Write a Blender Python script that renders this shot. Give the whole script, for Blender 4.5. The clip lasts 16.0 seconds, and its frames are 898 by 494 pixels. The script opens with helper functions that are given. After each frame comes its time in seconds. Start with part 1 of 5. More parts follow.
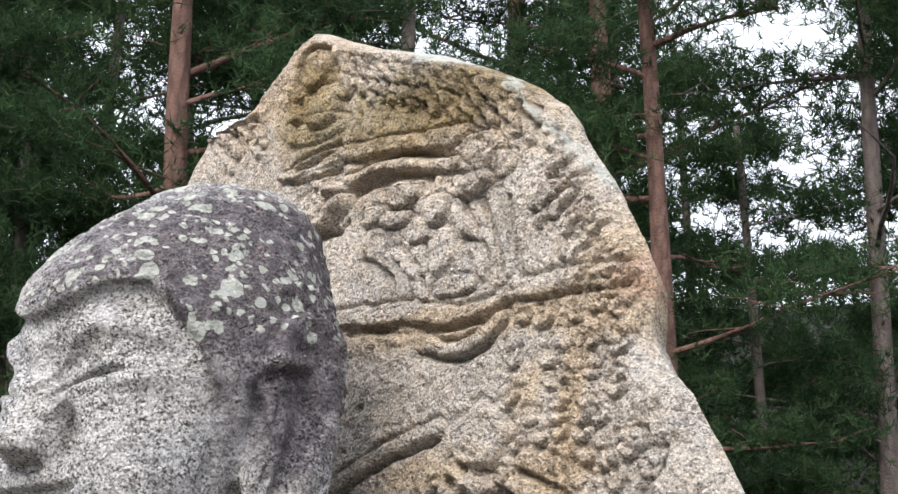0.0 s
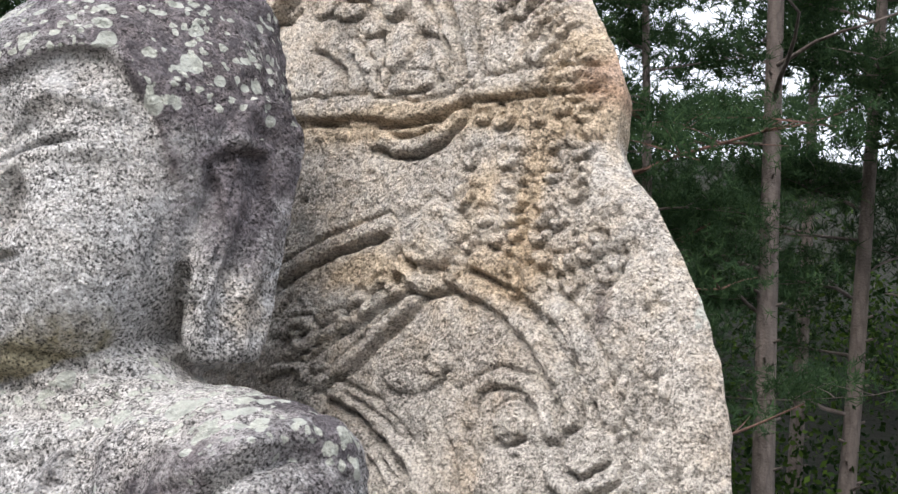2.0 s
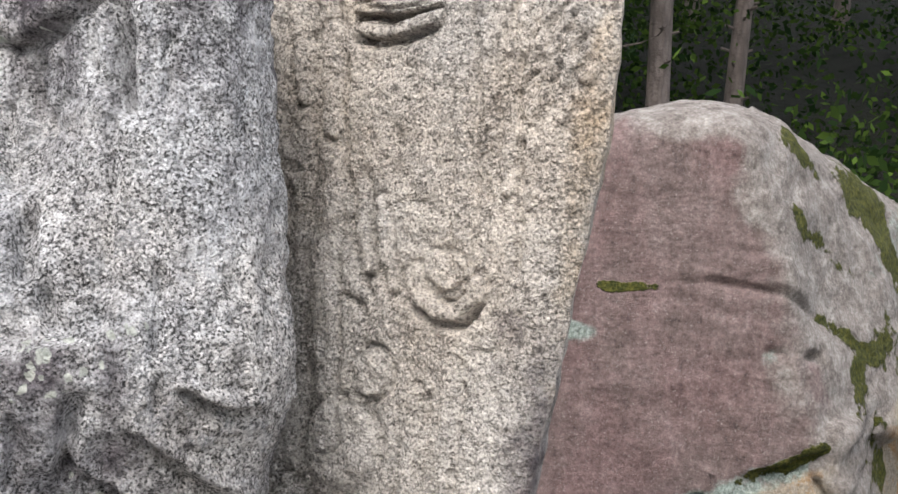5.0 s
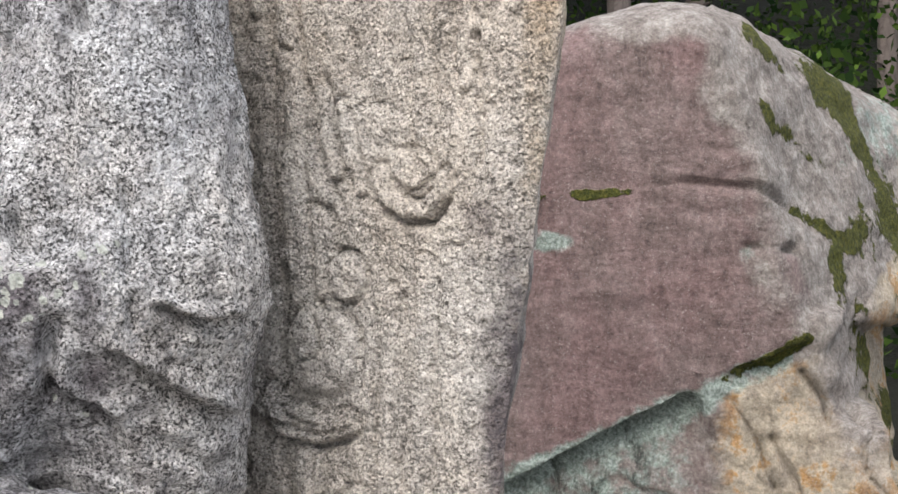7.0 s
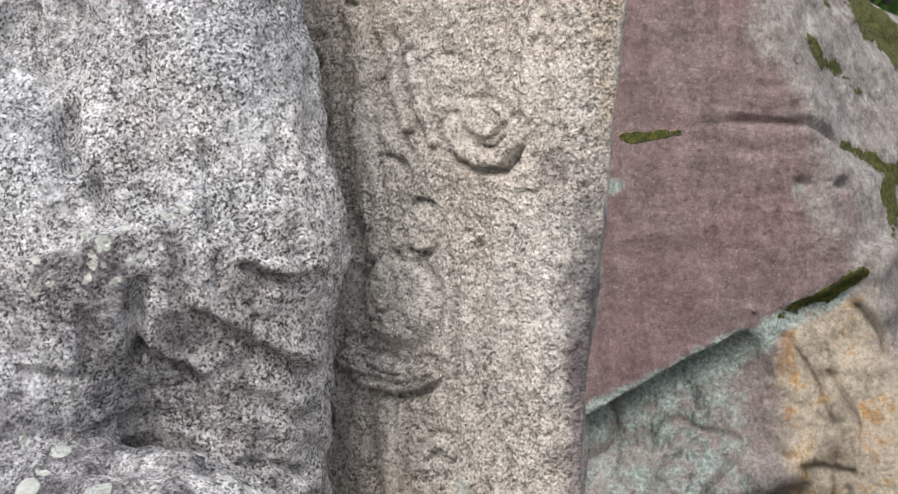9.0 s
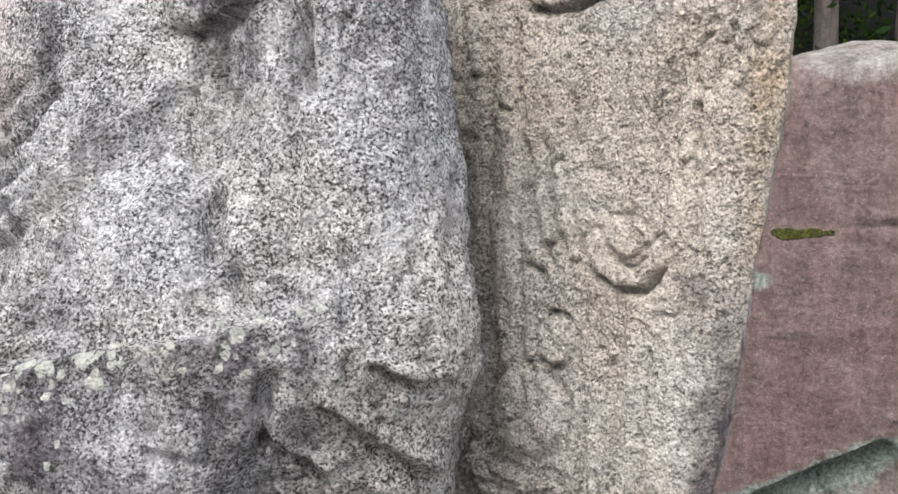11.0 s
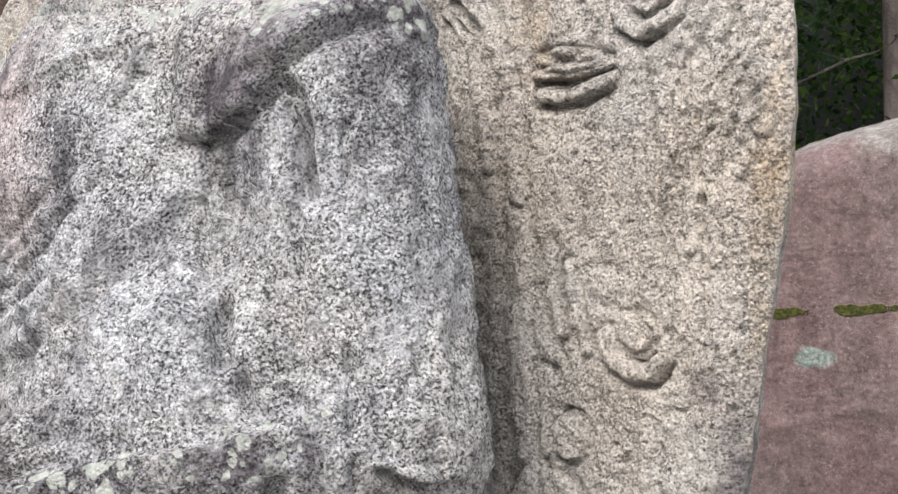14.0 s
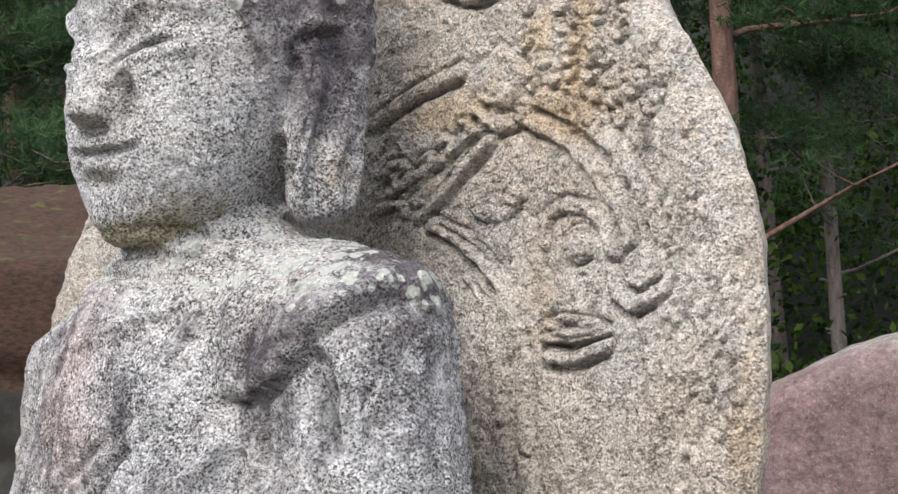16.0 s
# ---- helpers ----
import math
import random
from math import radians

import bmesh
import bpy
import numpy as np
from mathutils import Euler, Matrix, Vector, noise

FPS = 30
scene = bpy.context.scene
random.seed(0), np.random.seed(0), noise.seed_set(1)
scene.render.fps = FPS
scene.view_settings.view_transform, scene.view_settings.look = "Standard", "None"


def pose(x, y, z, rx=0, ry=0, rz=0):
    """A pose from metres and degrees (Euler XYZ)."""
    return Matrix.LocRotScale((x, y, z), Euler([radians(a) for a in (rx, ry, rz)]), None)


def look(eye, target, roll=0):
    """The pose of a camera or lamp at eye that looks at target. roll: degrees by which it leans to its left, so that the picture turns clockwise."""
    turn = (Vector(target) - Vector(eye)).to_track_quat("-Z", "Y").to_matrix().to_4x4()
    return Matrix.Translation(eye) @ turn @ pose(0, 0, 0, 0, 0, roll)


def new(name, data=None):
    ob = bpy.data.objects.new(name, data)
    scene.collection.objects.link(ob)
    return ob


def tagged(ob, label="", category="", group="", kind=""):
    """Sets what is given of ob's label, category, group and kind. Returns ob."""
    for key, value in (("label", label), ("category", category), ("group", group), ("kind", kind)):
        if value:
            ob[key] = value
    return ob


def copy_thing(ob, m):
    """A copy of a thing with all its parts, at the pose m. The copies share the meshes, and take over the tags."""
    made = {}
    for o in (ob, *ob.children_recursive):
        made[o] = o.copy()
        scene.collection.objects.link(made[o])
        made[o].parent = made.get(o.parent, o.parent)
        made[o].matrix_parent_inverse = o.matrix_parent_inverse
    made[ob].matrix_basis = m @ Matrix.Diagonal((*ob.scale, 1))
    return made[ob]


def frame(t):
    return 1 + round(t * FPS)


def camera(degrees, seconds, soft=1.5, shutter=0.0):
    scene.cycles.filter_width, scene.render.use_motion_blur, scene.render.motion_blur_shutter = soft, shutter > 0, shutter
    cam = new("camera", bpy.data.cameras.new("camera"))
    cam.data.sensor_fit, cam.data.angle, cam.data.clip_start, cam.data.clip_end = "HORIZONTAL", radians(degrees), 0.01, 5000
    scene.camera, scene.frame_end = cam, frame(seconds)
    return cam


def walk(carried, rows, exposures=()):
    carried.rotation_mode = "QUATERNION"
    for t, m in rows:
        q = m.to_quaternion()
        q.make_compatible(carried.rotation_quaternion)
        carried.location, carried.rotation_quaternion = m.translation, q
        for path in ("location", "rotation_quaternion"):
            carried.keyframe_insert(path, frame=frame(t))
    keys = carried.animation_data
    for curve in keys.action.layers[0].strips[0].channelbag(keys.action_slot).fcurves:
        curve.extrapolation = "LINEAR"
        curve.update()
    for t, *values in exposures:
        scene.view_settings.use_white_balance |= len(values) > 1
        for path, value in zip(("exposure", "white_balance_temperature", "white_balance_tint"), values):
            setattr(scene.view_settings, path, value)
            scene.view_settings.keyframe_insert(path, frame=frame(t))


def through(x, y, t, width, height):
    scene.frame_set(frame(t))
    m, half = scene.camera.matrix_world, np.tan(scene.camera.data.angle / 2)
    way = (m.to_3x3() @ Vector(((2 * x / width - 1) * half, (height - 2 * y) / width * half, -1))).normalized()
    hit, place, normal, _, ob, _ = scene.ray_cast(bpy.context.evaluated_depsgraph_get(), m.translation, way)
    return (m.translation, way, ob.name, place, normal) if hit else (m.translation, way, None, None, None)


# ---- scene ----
cam = camera(29.54, 16.0, soft=1.5)
PATH = [
    (0.0, look((2.7785, -2.3030, 1.4463), (0.6528, -0.3127, 2.1673), 0.743)),
    (0.5, look((2.7236, -2.3356, 1.4387), (0.6079, -0.3462, 2.1908), 1.664)),
    (1.0, look((2.6605, -2.3428, 1.4114), (0.5484, -0.3100, 2.0494), 3.020)),
    (1.5, look((2.6303, -2.3459, 1.3897), (0.5882, -0.2117, 1.9137), 3.552)),
    (2.0, look((2.6226, -2.3546, 1.3792), (0.6132, -0.1715, 1.8220), 3.793)),
    (2.5, look((2.6278, -2.3749, 1.3720), (0.6367, -0.1609, 1.7377), 4.001)),
    (3.0, look((2.6257, -2.3731, 1.3496), (0.6705, -0.1074, 1.5598), 3.865)),
    (3.5, look((2.6390, -2.3668, 1.3553), (0.7064, -0.0725, 1.3902), 3.560)),
    (4.0, look((2.6457, -2.3698, 1.3341), (0.7359, -0.0571, 1.2683), 3.289)),
    (4.5, look((2.6530, -2.3688, 1.3076), (0.7719, -0.0431, 1.0781), 2.892)),
    (5.0, look((2.6612, -2.3805, 1.2842), (0.8061, -0.0503, 0.9257), 2.551)),
    (5.2, look((2.6612, -2.3776, 1.2732), (0.8172, -0.0480, 0.8583), 2.253)),
    (7.3, look((2.6930, -2.3914, 1.2165), (0.8836, -0.0444, 0.7501), -3.267)),
    (7.5, look((2.6940, -2.4017, 1.2076), (0.8833, -0.0577, 0.7309), -4.173)),
    (8.0, look((2.6941, -2.4230, 1.1721), (0.8717, -0.1262, 0.5368), -5.451)),
    (8.5, look((2.6825, -2.4275, 1.1892), (0.8303, -0.1584, 0.5406), -5.668)),
    (9.0, look((2.6605, -2.4447, 1.2317), (0.7951, -0.1630, 0.6710), -4.370)),
    (9.5, look((2.6556, -2.4523, 1.2763), (0.7811, -0.1672, 0.7617), -2.793)),
    (10.0, look((2.6580, -2.4432, 1.3216), (0.6899, -0.2108, 0.9437), -1.726)),
    (10.2, look((2.6621, -2.4355, 1.3267), (0.6517, -0.2412, 0.9481), -1.408)),
    (12.3, look((2.6263, -2.3901, 1.3045), (0.5417, -0.2926, 0.7995), 0.067)),
    (12.5, look((2.6220, -2.3902, 1.3091), (0.5125, -0.3102, 0.8357), -0.122)),
    (13.0, look((2.6205, -2.3843, 1.3280), (0.4868, -0.3037, 0.9841), -1.055)),
    (13.5, look((2.7041, -2.3174, 1.3292), (0.5523, -0.2550, 0.9883), -1.876)),
    (14.0, look((2.7537, -2.3205, 1.3525), (0.5729, -0.2835, 1.0439), -2.259)),
    (14.5, look((2.7686, -2.4528, 1.4332), (0.5597, -0.4297, 1.2668), -1.315)),
    (15.0, look((2.8424, -2.5234, 1.5080), (0.6295, -0.5000, 1.4129), -1.091)),
    (15.5, look((2.9512, -2.5014, 1.5227), (0.7185, -0.4979, 1.4911), -1.376)),
    (16.0, look((3.0931, -2.4774, 1.5456), (0.8257, -0.5131, 1.5345), -1.835)),
]
walk(cam, PATH, [(0.0, 1.04), (16.0, 1.04)])

# world and sun: bright high overcast
world = bpy.data.worlds.new("world")
scene.world = world
world.use_nodes = True
wn = world.node_tree
sky = wn.nodes.new("ShaderNodeTexSky")
sky.sky_type, sky.sun_disc = "NISHITA", False
sky.sun_elevation, sky.sun_rotation = radians(48), radians(165)
sky.air_density, sky.dust_density, sky.ozone_density = 1.0, 6.0, 0.6
veil = wn.nodes.new("ShaderNodeMix")  # thin even cloud over the blue
veil.data_type = "RGBA"
veil.inputs[0].default_value = 0.7
veil.inputs[7].default_value = (8.6, 9.0, 9.8, 1)
wn.links.new(sky.outputs[0], veil.inputs[6])
wn.links.new(veil.outputs[2], wn.nodes["Background"].inputs[0])
wn.nodes["Background"].inputs[1].default_value = 0.128
sun = new("sun", bpy.data.lights.new("sun", "SUN"))
sun.data.energy, sun.data.angle, sun.data.color = 1.75, radians(40), (1.0, 0.98, 0.95)
sun.matrix_world = look((0.8, -3.0, 3.5), (0, 0, 0))


# ---- noise and mesh helpers ----
def lattice(ix, iy, iz, seed):
    h = (ix * 374761393 + iy * 668265263 + iz * 2147483647 + seed * 1274126177) & 0xFFFFFFFF
    h = ((h ^ (h >> 13)) * 1103515245) & 0xFFFFFFFF
    h = ((h ^ (h >> 16)) * 2654435761) & 0xFFFFFFFF
    return ((h >> 8) & 0xFFFF) / 32767.5 - 1.0


def vnoise(p, scale, seed=0):
    """Value noise in -1..1 at points p (n, 3)."""
    q = p * scale
    i = np.floor(q).astype(np.int64)
    f = q - i
    f = f * f * (3 - 2 * f)
    out = 0
    for dx in (0, 1):
        for dy in (0, 1):
            for dz in (0, 1):
                w = (f[:, 0] if dx else 1 - f[:, 0]) * (f[:, 1] if dy else 1 - f[:, 1]) * (f[:, 2] if dz else 1 - f[:, 2])
                out = out + w * lattice(i[:, 0] + dx, i[:, 1] + dy, i[:, 2] + dz, seed)
    return out


def fbm(p, scale, octaves=3, seed=0):
    return sum(vnoise(p, scale * 2 ** k, seed + 17 * k) * 0.5 ** k for k in range(octaves))


def step01(a, b, x):
    t = np.clip((x - a) / (b - a), 0, 1)
    return t * t * (3 - 2 * t)


def surface(field, lo, hi, h):
    """The zero surface of field(x, y, z) as vertices and quads (surface nets)."""
    ax = [np.arange(lo[k], hi[k], h, dtype=np.float32) for k in range(3)]
    F = field(*np.meshgrid(*ax, indexing="ij")).astype(np.float32)
    n = np.array(F.shape) - 1
    inside = F < 0
    total = np.zeros((*n, 3), np.float32)
    count = np.zeros(n, np.float32)
    corner = [(i, j, k) for i in (0, 1) for j in (0, 1) for k in (0, 1)]

    def cut(a, c):
        return a[c[0]:c[0] + n[0], c[1]:c[1] + n[1], c[2]:c[2] + n[2]]

    for c in corner:
        for axis in range(3):
            if c[axis]:
                continue
            d = tuple(c[m] + (m == axis) for m in range(3))
            a, b = cut(F, c), cut(F, d)
            hit = cut(inside, c) != cut(inside, d)
            t = np.where(hit, a / np.where(hit, a - b, 1), 0)
            count += hit
            for m in range(3):
                total[..., m] += hit * (c[m] + (t if m == axis else 0))
    live = count > 0
    index = np.full(n, -1, np.int64)
    index[live] = np.arange(live.sum())
    base = np.argwhere(live)
    verts = (base + total[live] / count[live][:, None]) * h + np.array(lo)
    quads = []
    for axis in range(3):
        u, w = [(1, 2), (2, 0), (0, 1)][axis]
        a = np.take(inside, range(n[axis]), axis)
        b = np.take(inside, range(1, n[axis] + 1), axis)
        e = np.argwhere(a != b)
        e = e[(e[:, u] > 0) & (e[:, w] > 0) & (e[:, u] < n[u]) & (e[:, w] < n[w])]
        flip = inside[e[:, 0], e[:, 1], e[:, 2]]
        ids = []
        for du, dw in ((-1, -1), (0, -1), (0, 0), (-1, 0)):
            q = e.copy()
            q[:, u] += du
            q[:, w] += dw
            ids.append(index[q[:, 0], q[:, 1], q[:, 2]])
        q = np.stack(ids, 1)
        q[~flip] = q[~flip][:, ::-1]
        quads.append(q)
    return verts, np.concatenate(quads)


def mesh_of(name, verts, faces, material, smooth=True):
    me = bpy.data.meshes.new(name)
    faces = np.asarray(faces)
    me.vertices.add(len(verts))
    me.vertices.foreach_set("co", np.asarray(verts, np.float32).ravel())
    k = faces.shape[1]
    me.loops.add(faces.size)
    me.loops.foreach_set("vertex_index", faces.astype(np.int32).ravel())
    me.polygons.add(len(faces))
    me.polygons.foreach_set("loop_start", np.arange(0, faces.size, k, dtype=np.int32))
    me.polygons.foreach_set("use_smooth", np.full(len(faces), smooth))
    me.update(calc_edges=True)
    me.validate()
    me.materials.append(material)
    return me


def normals_of(me):
    n = np.empty(len(me.vertices) * 3, np.float32)
    me.vertex_normals.foreach_get("vector", n)
    return n.reshape(-1, 3)


def move(me, verts):
    me.vertices.foreach_set("co", verts.astype(np.float32).ravel())
    me.update()


def mask(me, name, values):
    at = me.attributes.new(name, "FLOAT", "POINT")
    at.data.foreach_set("value", np.clip(values, 0, 1).astype(np.float32))


def near_line(p, pts):
    """Distance from points p to a polyline."""
    best = np.full(len(p), 1e9)
    for a, b in zip(pts[:-1], pts[1:]):
        a, b = np.array(a, float), np.array(b, float)
        ab = b - a
        t = np.clip((p - a) @ ab / (ab @ ab), 0, 1)
        best = np.minimum(best, np.linalg.norm(p - a - t[:, None] * ab, axis=1))
    return best


def part(name, bm, material, parent, label=""):
    me = bm
    if not isinstance(bm, bpy.types.Mesh):
        me = bpy.data.meshes.new(name)
        bm.to_mesh(me)
        bm.free()
        me.materials.append(material)
    ob = new(name, me)
    ob.parent = parent
    if label:
        ob["label"] = label
    return ob


# ---- materials ----
class Nodes:
    """A short way to write node materials."""

    def __init__(self, name):
        self.mat = bpy.data.materials.new(name)
        self.mat.use_nodes = True
        self.t = self.mat.node_tree
        self.bsdf = self.t.nodes["Principled BSDF"]
        self.pos = self.t.nodes.new("ShaderNodeTexCoord").outputs["Object"]

    def put(self, socket, value):
        if isinstance(value, bpy.types.NodeSocket):
            self.t.links.new(value, socket)
        else:
            socket.default_value = value

    def scaled(self, s, vec=None):
        m = self.t.nodes.new("ShaderNodeVectorMath")
        m.operation = "MULTIPLY"
        self.put(m.inputs[0], vec or self.pos)
        m.inputs[1].default_value = s
        return m.outputs[0]

    def noise(self, scale, detail=3.0, rough=0.55, vec=None, distort=0.0):
        n = self.t.nodes.new("ShaderNodeTexNoise")
        self.put(n.inputs["Vector"], vec or self.pos)
        n.inputs["Scale"].default_value, n.inputs["Detail"].default_value = scale, detail
        n.inputs["Roughness"].default_value, n.inputs["Distortion"].default_value = rough, distort
        return n.outputs[0]

    def cells(self, scale, vec=None, out="Color", feature="F1"):
        n = self.t.nodes.new("ShaderNodeTexVoronoi")
        n.feature = feature
        self.put(n.inputs["Vector"], vec or self.pos)
        n.inputs["Scale"].default_value = scale
        return n.outputs[out]

    def ramp(self, fac, *stops):
        n = self.t.nodes.new("ShaderNodeValToRGB")
        e = n.color_ramp.elements
        while len(e) < len(stops):
            e.new(0.5)
        for k, (x, c) in enumerate(stops):
            e[k].position = x
            e[k].color = (c, c, c, 1) if isinstance(c, (int, float)) else (*c, 1)
        self.put(n.inputs[0], fac)
        return n.outputs[0]

    def mix(self, fac, a, b, mode="MIX"):
        n = self.t.nodes.new("ShaderNodeMix")
        n.data_type, n.blend_type = "RGBA", mode
        self.put(n.inputs[0], fac)
        for s, v in ((n.inputs[6], a), (n.inputs[7], b)):
            self.put(s, v if isinstance(v, bpy.types.NodeSocket) else (*v, 1))
        return n.outputs[2]

    def calc(self, op, a, b=0.0):
        n = self.t.nodes.new("ShaderNodeMath")
        n.operation = op
        self.put(n.inputs[0], a)
        self.put(n.inputs[1], b)
        return n.outputs[0]

    def attr(self, name):
        n = self.t.nodes.new("ShaderNodeAttribute")
        n.attribute_name = name
        return n.outputs["Fac"]

    def broken(self, name, scale, lo=0.45, hi=0.6, spread=0.7):
        """A mask broken up by noise, so that its border frays."""
        a = self.calc("ADD", self.calc("MULTIPLY", self.calc("SUBTRACT", self.noise(scale, 4, 0.65), 0.5), spread), self.attr(name))
        return self.ramp(a, (lo, 0.0), (hi, 1.0))

    def rand(self):
        return self.t.nodes.new("ShaderNodeObjectInfo").outputs["Random"]

    def bump(self, height, strength, distance, onto=None):
        n = self.t.nodes.new("ShaderNodeBump")
        n.inputs["Strength"].default_value, n.inputs["Distance"].default_value = strength, distance
        self.put(n.inputs["Height"], height)
        if onto:
            self.put(n.inputs["Normal"], onto)
        return n.outputs[0]

    def finish(self, color, rough, normal=None, metallic=0.0):
        self.put(self.bsdf.inputs["Base Color"], color)
        self.put(self.bsdf.inputs["Roughness"], rough)
        self.bsdf.inputs["Specular IOR Level"].default_value = 0.3
        if normal:
            self.put(self.bsdf.inputs["Normal"], normal)
        return self.mat


def granite(name, tint, pale, contrast, streaks, chalk, deep):
    n = Nodes(name)
    grain = n.noise(190, 4, 0.75)
    fine = n.cells(240)
    mottle = n.noise(6, 7, 0.72)
    g = n.calc("ADD", n.calc("MULTIPLY", grain, 0.75), n.calc("MULTIPLY", fine, 0.25))
    g = n.calc("ADD", g, n.calc("MULTIPLY", n.calc("SUBTRACT", mottle, 0.5), 0.36))
    lo, hi = 0.5 - contrast, 0.5 + contrast
    col = n.ramp(g, (lo, tuple(deep * c for c in tint)), (0.45, tuple((0.55 + 0.45 * deep) * c for c in tint)), (0.54, tint), (hi, pale))
    warm = n.ramp(n.noise(2.3, 3, 0.6), (0.42, 0.0), (0.62, 1.0))
    col = n.mix(n.calc("MULTIPLY", warm, 0.35), col, n.mix(1.0, col, (1.0, 0.86, 0.70), "MULTIPLY"))
    # pale leached crust and dirt in the open pits between the grains
    crusty = n.ramp(n.noise(9, 8, 0.78), (0.52, 0.0), (0.66, 1.0))
    col = n.mix(n.calc("MULTIPLY", crusty, chalk), col, pale)
    hollow = n.noise(54, 4, 0.66, n.scaled((1.0, 1.0, 1.25)))
    where = n.ramp(n.noise(2.1, 3, 0.6), (0.38, 0.35), (0.6, 1.0))
    dirt = n.calc("MULTIPLY", n.ramp(hollow, (0.36, 1.0), (0.43, 0.0)), n.calc("MULTIPLY", where, n.calc("ADD", n.calc("MULTIPLY", n.attr("runs"), 0.65), 0.35)))
    col = n.mix(n.calc("MULTIPLY", dirt, 0.92), col, n.mix(1.0, col, (0.25, 0.24, 0.24), "MULTIPLY"))
    # weathering and some painted shade: dark crust, ochre water stains, pink bloom, pale lichen, moss
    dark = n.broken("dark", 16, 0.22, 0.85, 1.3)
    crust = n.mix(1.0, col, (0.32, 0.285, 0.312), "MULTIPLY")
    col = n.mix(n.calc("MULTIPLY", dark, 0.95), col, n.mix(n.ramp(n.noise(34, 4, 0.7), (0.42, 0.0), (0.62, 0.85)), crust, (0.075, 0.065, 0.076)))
    run = n.ramp(n.noise(1.0, 5, 0.68, n.scaled((13, 13, 2.2))), (0.45, 0.0), (0.62, 1.0))
    run = n.calc("MULTIPLY", run, n.ramp(n.noise(1.7, 2), (0.34, 0.15), (0.56, 1.0)))
    col = n.mix(n.calc("MULTIPLY", n.calc("MULTIPLY", run, n.attr("runs")), streaks), col, n.mix(1.0, col, (0.30, 0.29, 0.31), "MULTIPLY"))
    ochre = n.broken("ochre", 20, 0.3, 0.85, 1.0)
    col = n.mix(n.calc("MULTIPLY", ochre, 0.62), col, n.mix(1.0, col, (1.0, 0.80, 0.54), "MULTIPLY"))
    pink = n.broken("pink", 14, 0.35, 0.8, 0.6)
    col = n.mix(n.calc("MULTIPLY", pink, 0.6), col, n.mix(1.0, col, (0.92, 0.70, 0.66), "MULTIPLY"))
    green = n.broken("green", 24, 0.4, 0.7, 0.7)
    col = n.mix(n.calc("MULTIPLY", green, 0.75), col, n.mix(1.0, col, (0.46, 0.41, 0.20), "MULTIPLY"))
    pale_l = n.broken("lichen", 42, 0.46, 0.56, 0.5)
    col = n.mix(n.calc("MULTIPLY", pale_l, 0.88), col, n.mix(n.noise(80, 2), (0.40, 0.42, 0.38), (0.66, 0.68, 0.63)))
    # round crusts of lichen, some cells only
    warp = n.t.nodes.new("ShaderNodeVectorMath")
    warp.operation = "ADD"
    wn = n.t.nodes.new("ShaderNodeTexNoise")
    n.put(wn.inputs["Vector"], n.pos)
    wn.inputs["Scale"].default_value = 55
    n.put(warp.inputs[0], n.pos)
    n.put(warp.inputs[1], n.scaled((0.022, 0.022, 0.022), wn.outputs["Color"]))
    for size, reach, share in ((21, 0.40, 0.38), (44, 0.40, 0.5)):
        d = n.ramp(n.cells(size, warp.outputs[0], "Distance"), (reach - 0.05, 1.0), (reach, 0.0))
        pick = n.calc("LESS_THAN", n.cells(size, warp.outputs[0], "Color"), n.calc("MULTIPLY", n.attr("spots"), share))
        tone = n.mix(n.ramp(n.noise(70, 3, 0.7), (0.35, 0.0), (0.65, 1.0)), (0.36, 0.38, 0.335), (0.68, 0.69, 0.63))
        col = n.mix(n.calc("MULTIPLY", n.calc("MULTIPLY", d, pick), 0.9), col, tone)
    pits = n.ramp(n.cells(95, None, "Distance"), (0.10, 0.0), (0.45, 1.0))
    h = n.calc("ADD", n.calc("MULTIPLY", grain, 0.5), n.calc("MULTIPLY", n.noise(60, 4, 0.7), 1.0))
    h = n.calc("ADD", h, n.calc("MULTIPLY", pits, 0.30))
    h = n.calc("ADD", h, n.calc("MULTIPLY", n.ramp(hollow, (0.33, 0.0), (0.48, 1.0)), 0.6))
    nor = n.bump(h, 1.0, 0.014)
    return n.finish(col, 0.88, nor)


STONE_BODY = granite("weathered_grey_granite", (0.59, 0.585, 0.595), (0.78, 0.78, 0.80), 0.104, 0.85, 0.5, 0.12)
STONE_SLAB = granite("buff_granite", (0.61, 0.562, 0.515), (0.74, 0.695, 0.64), 0.125, 0.4, 0.2, 0.34)


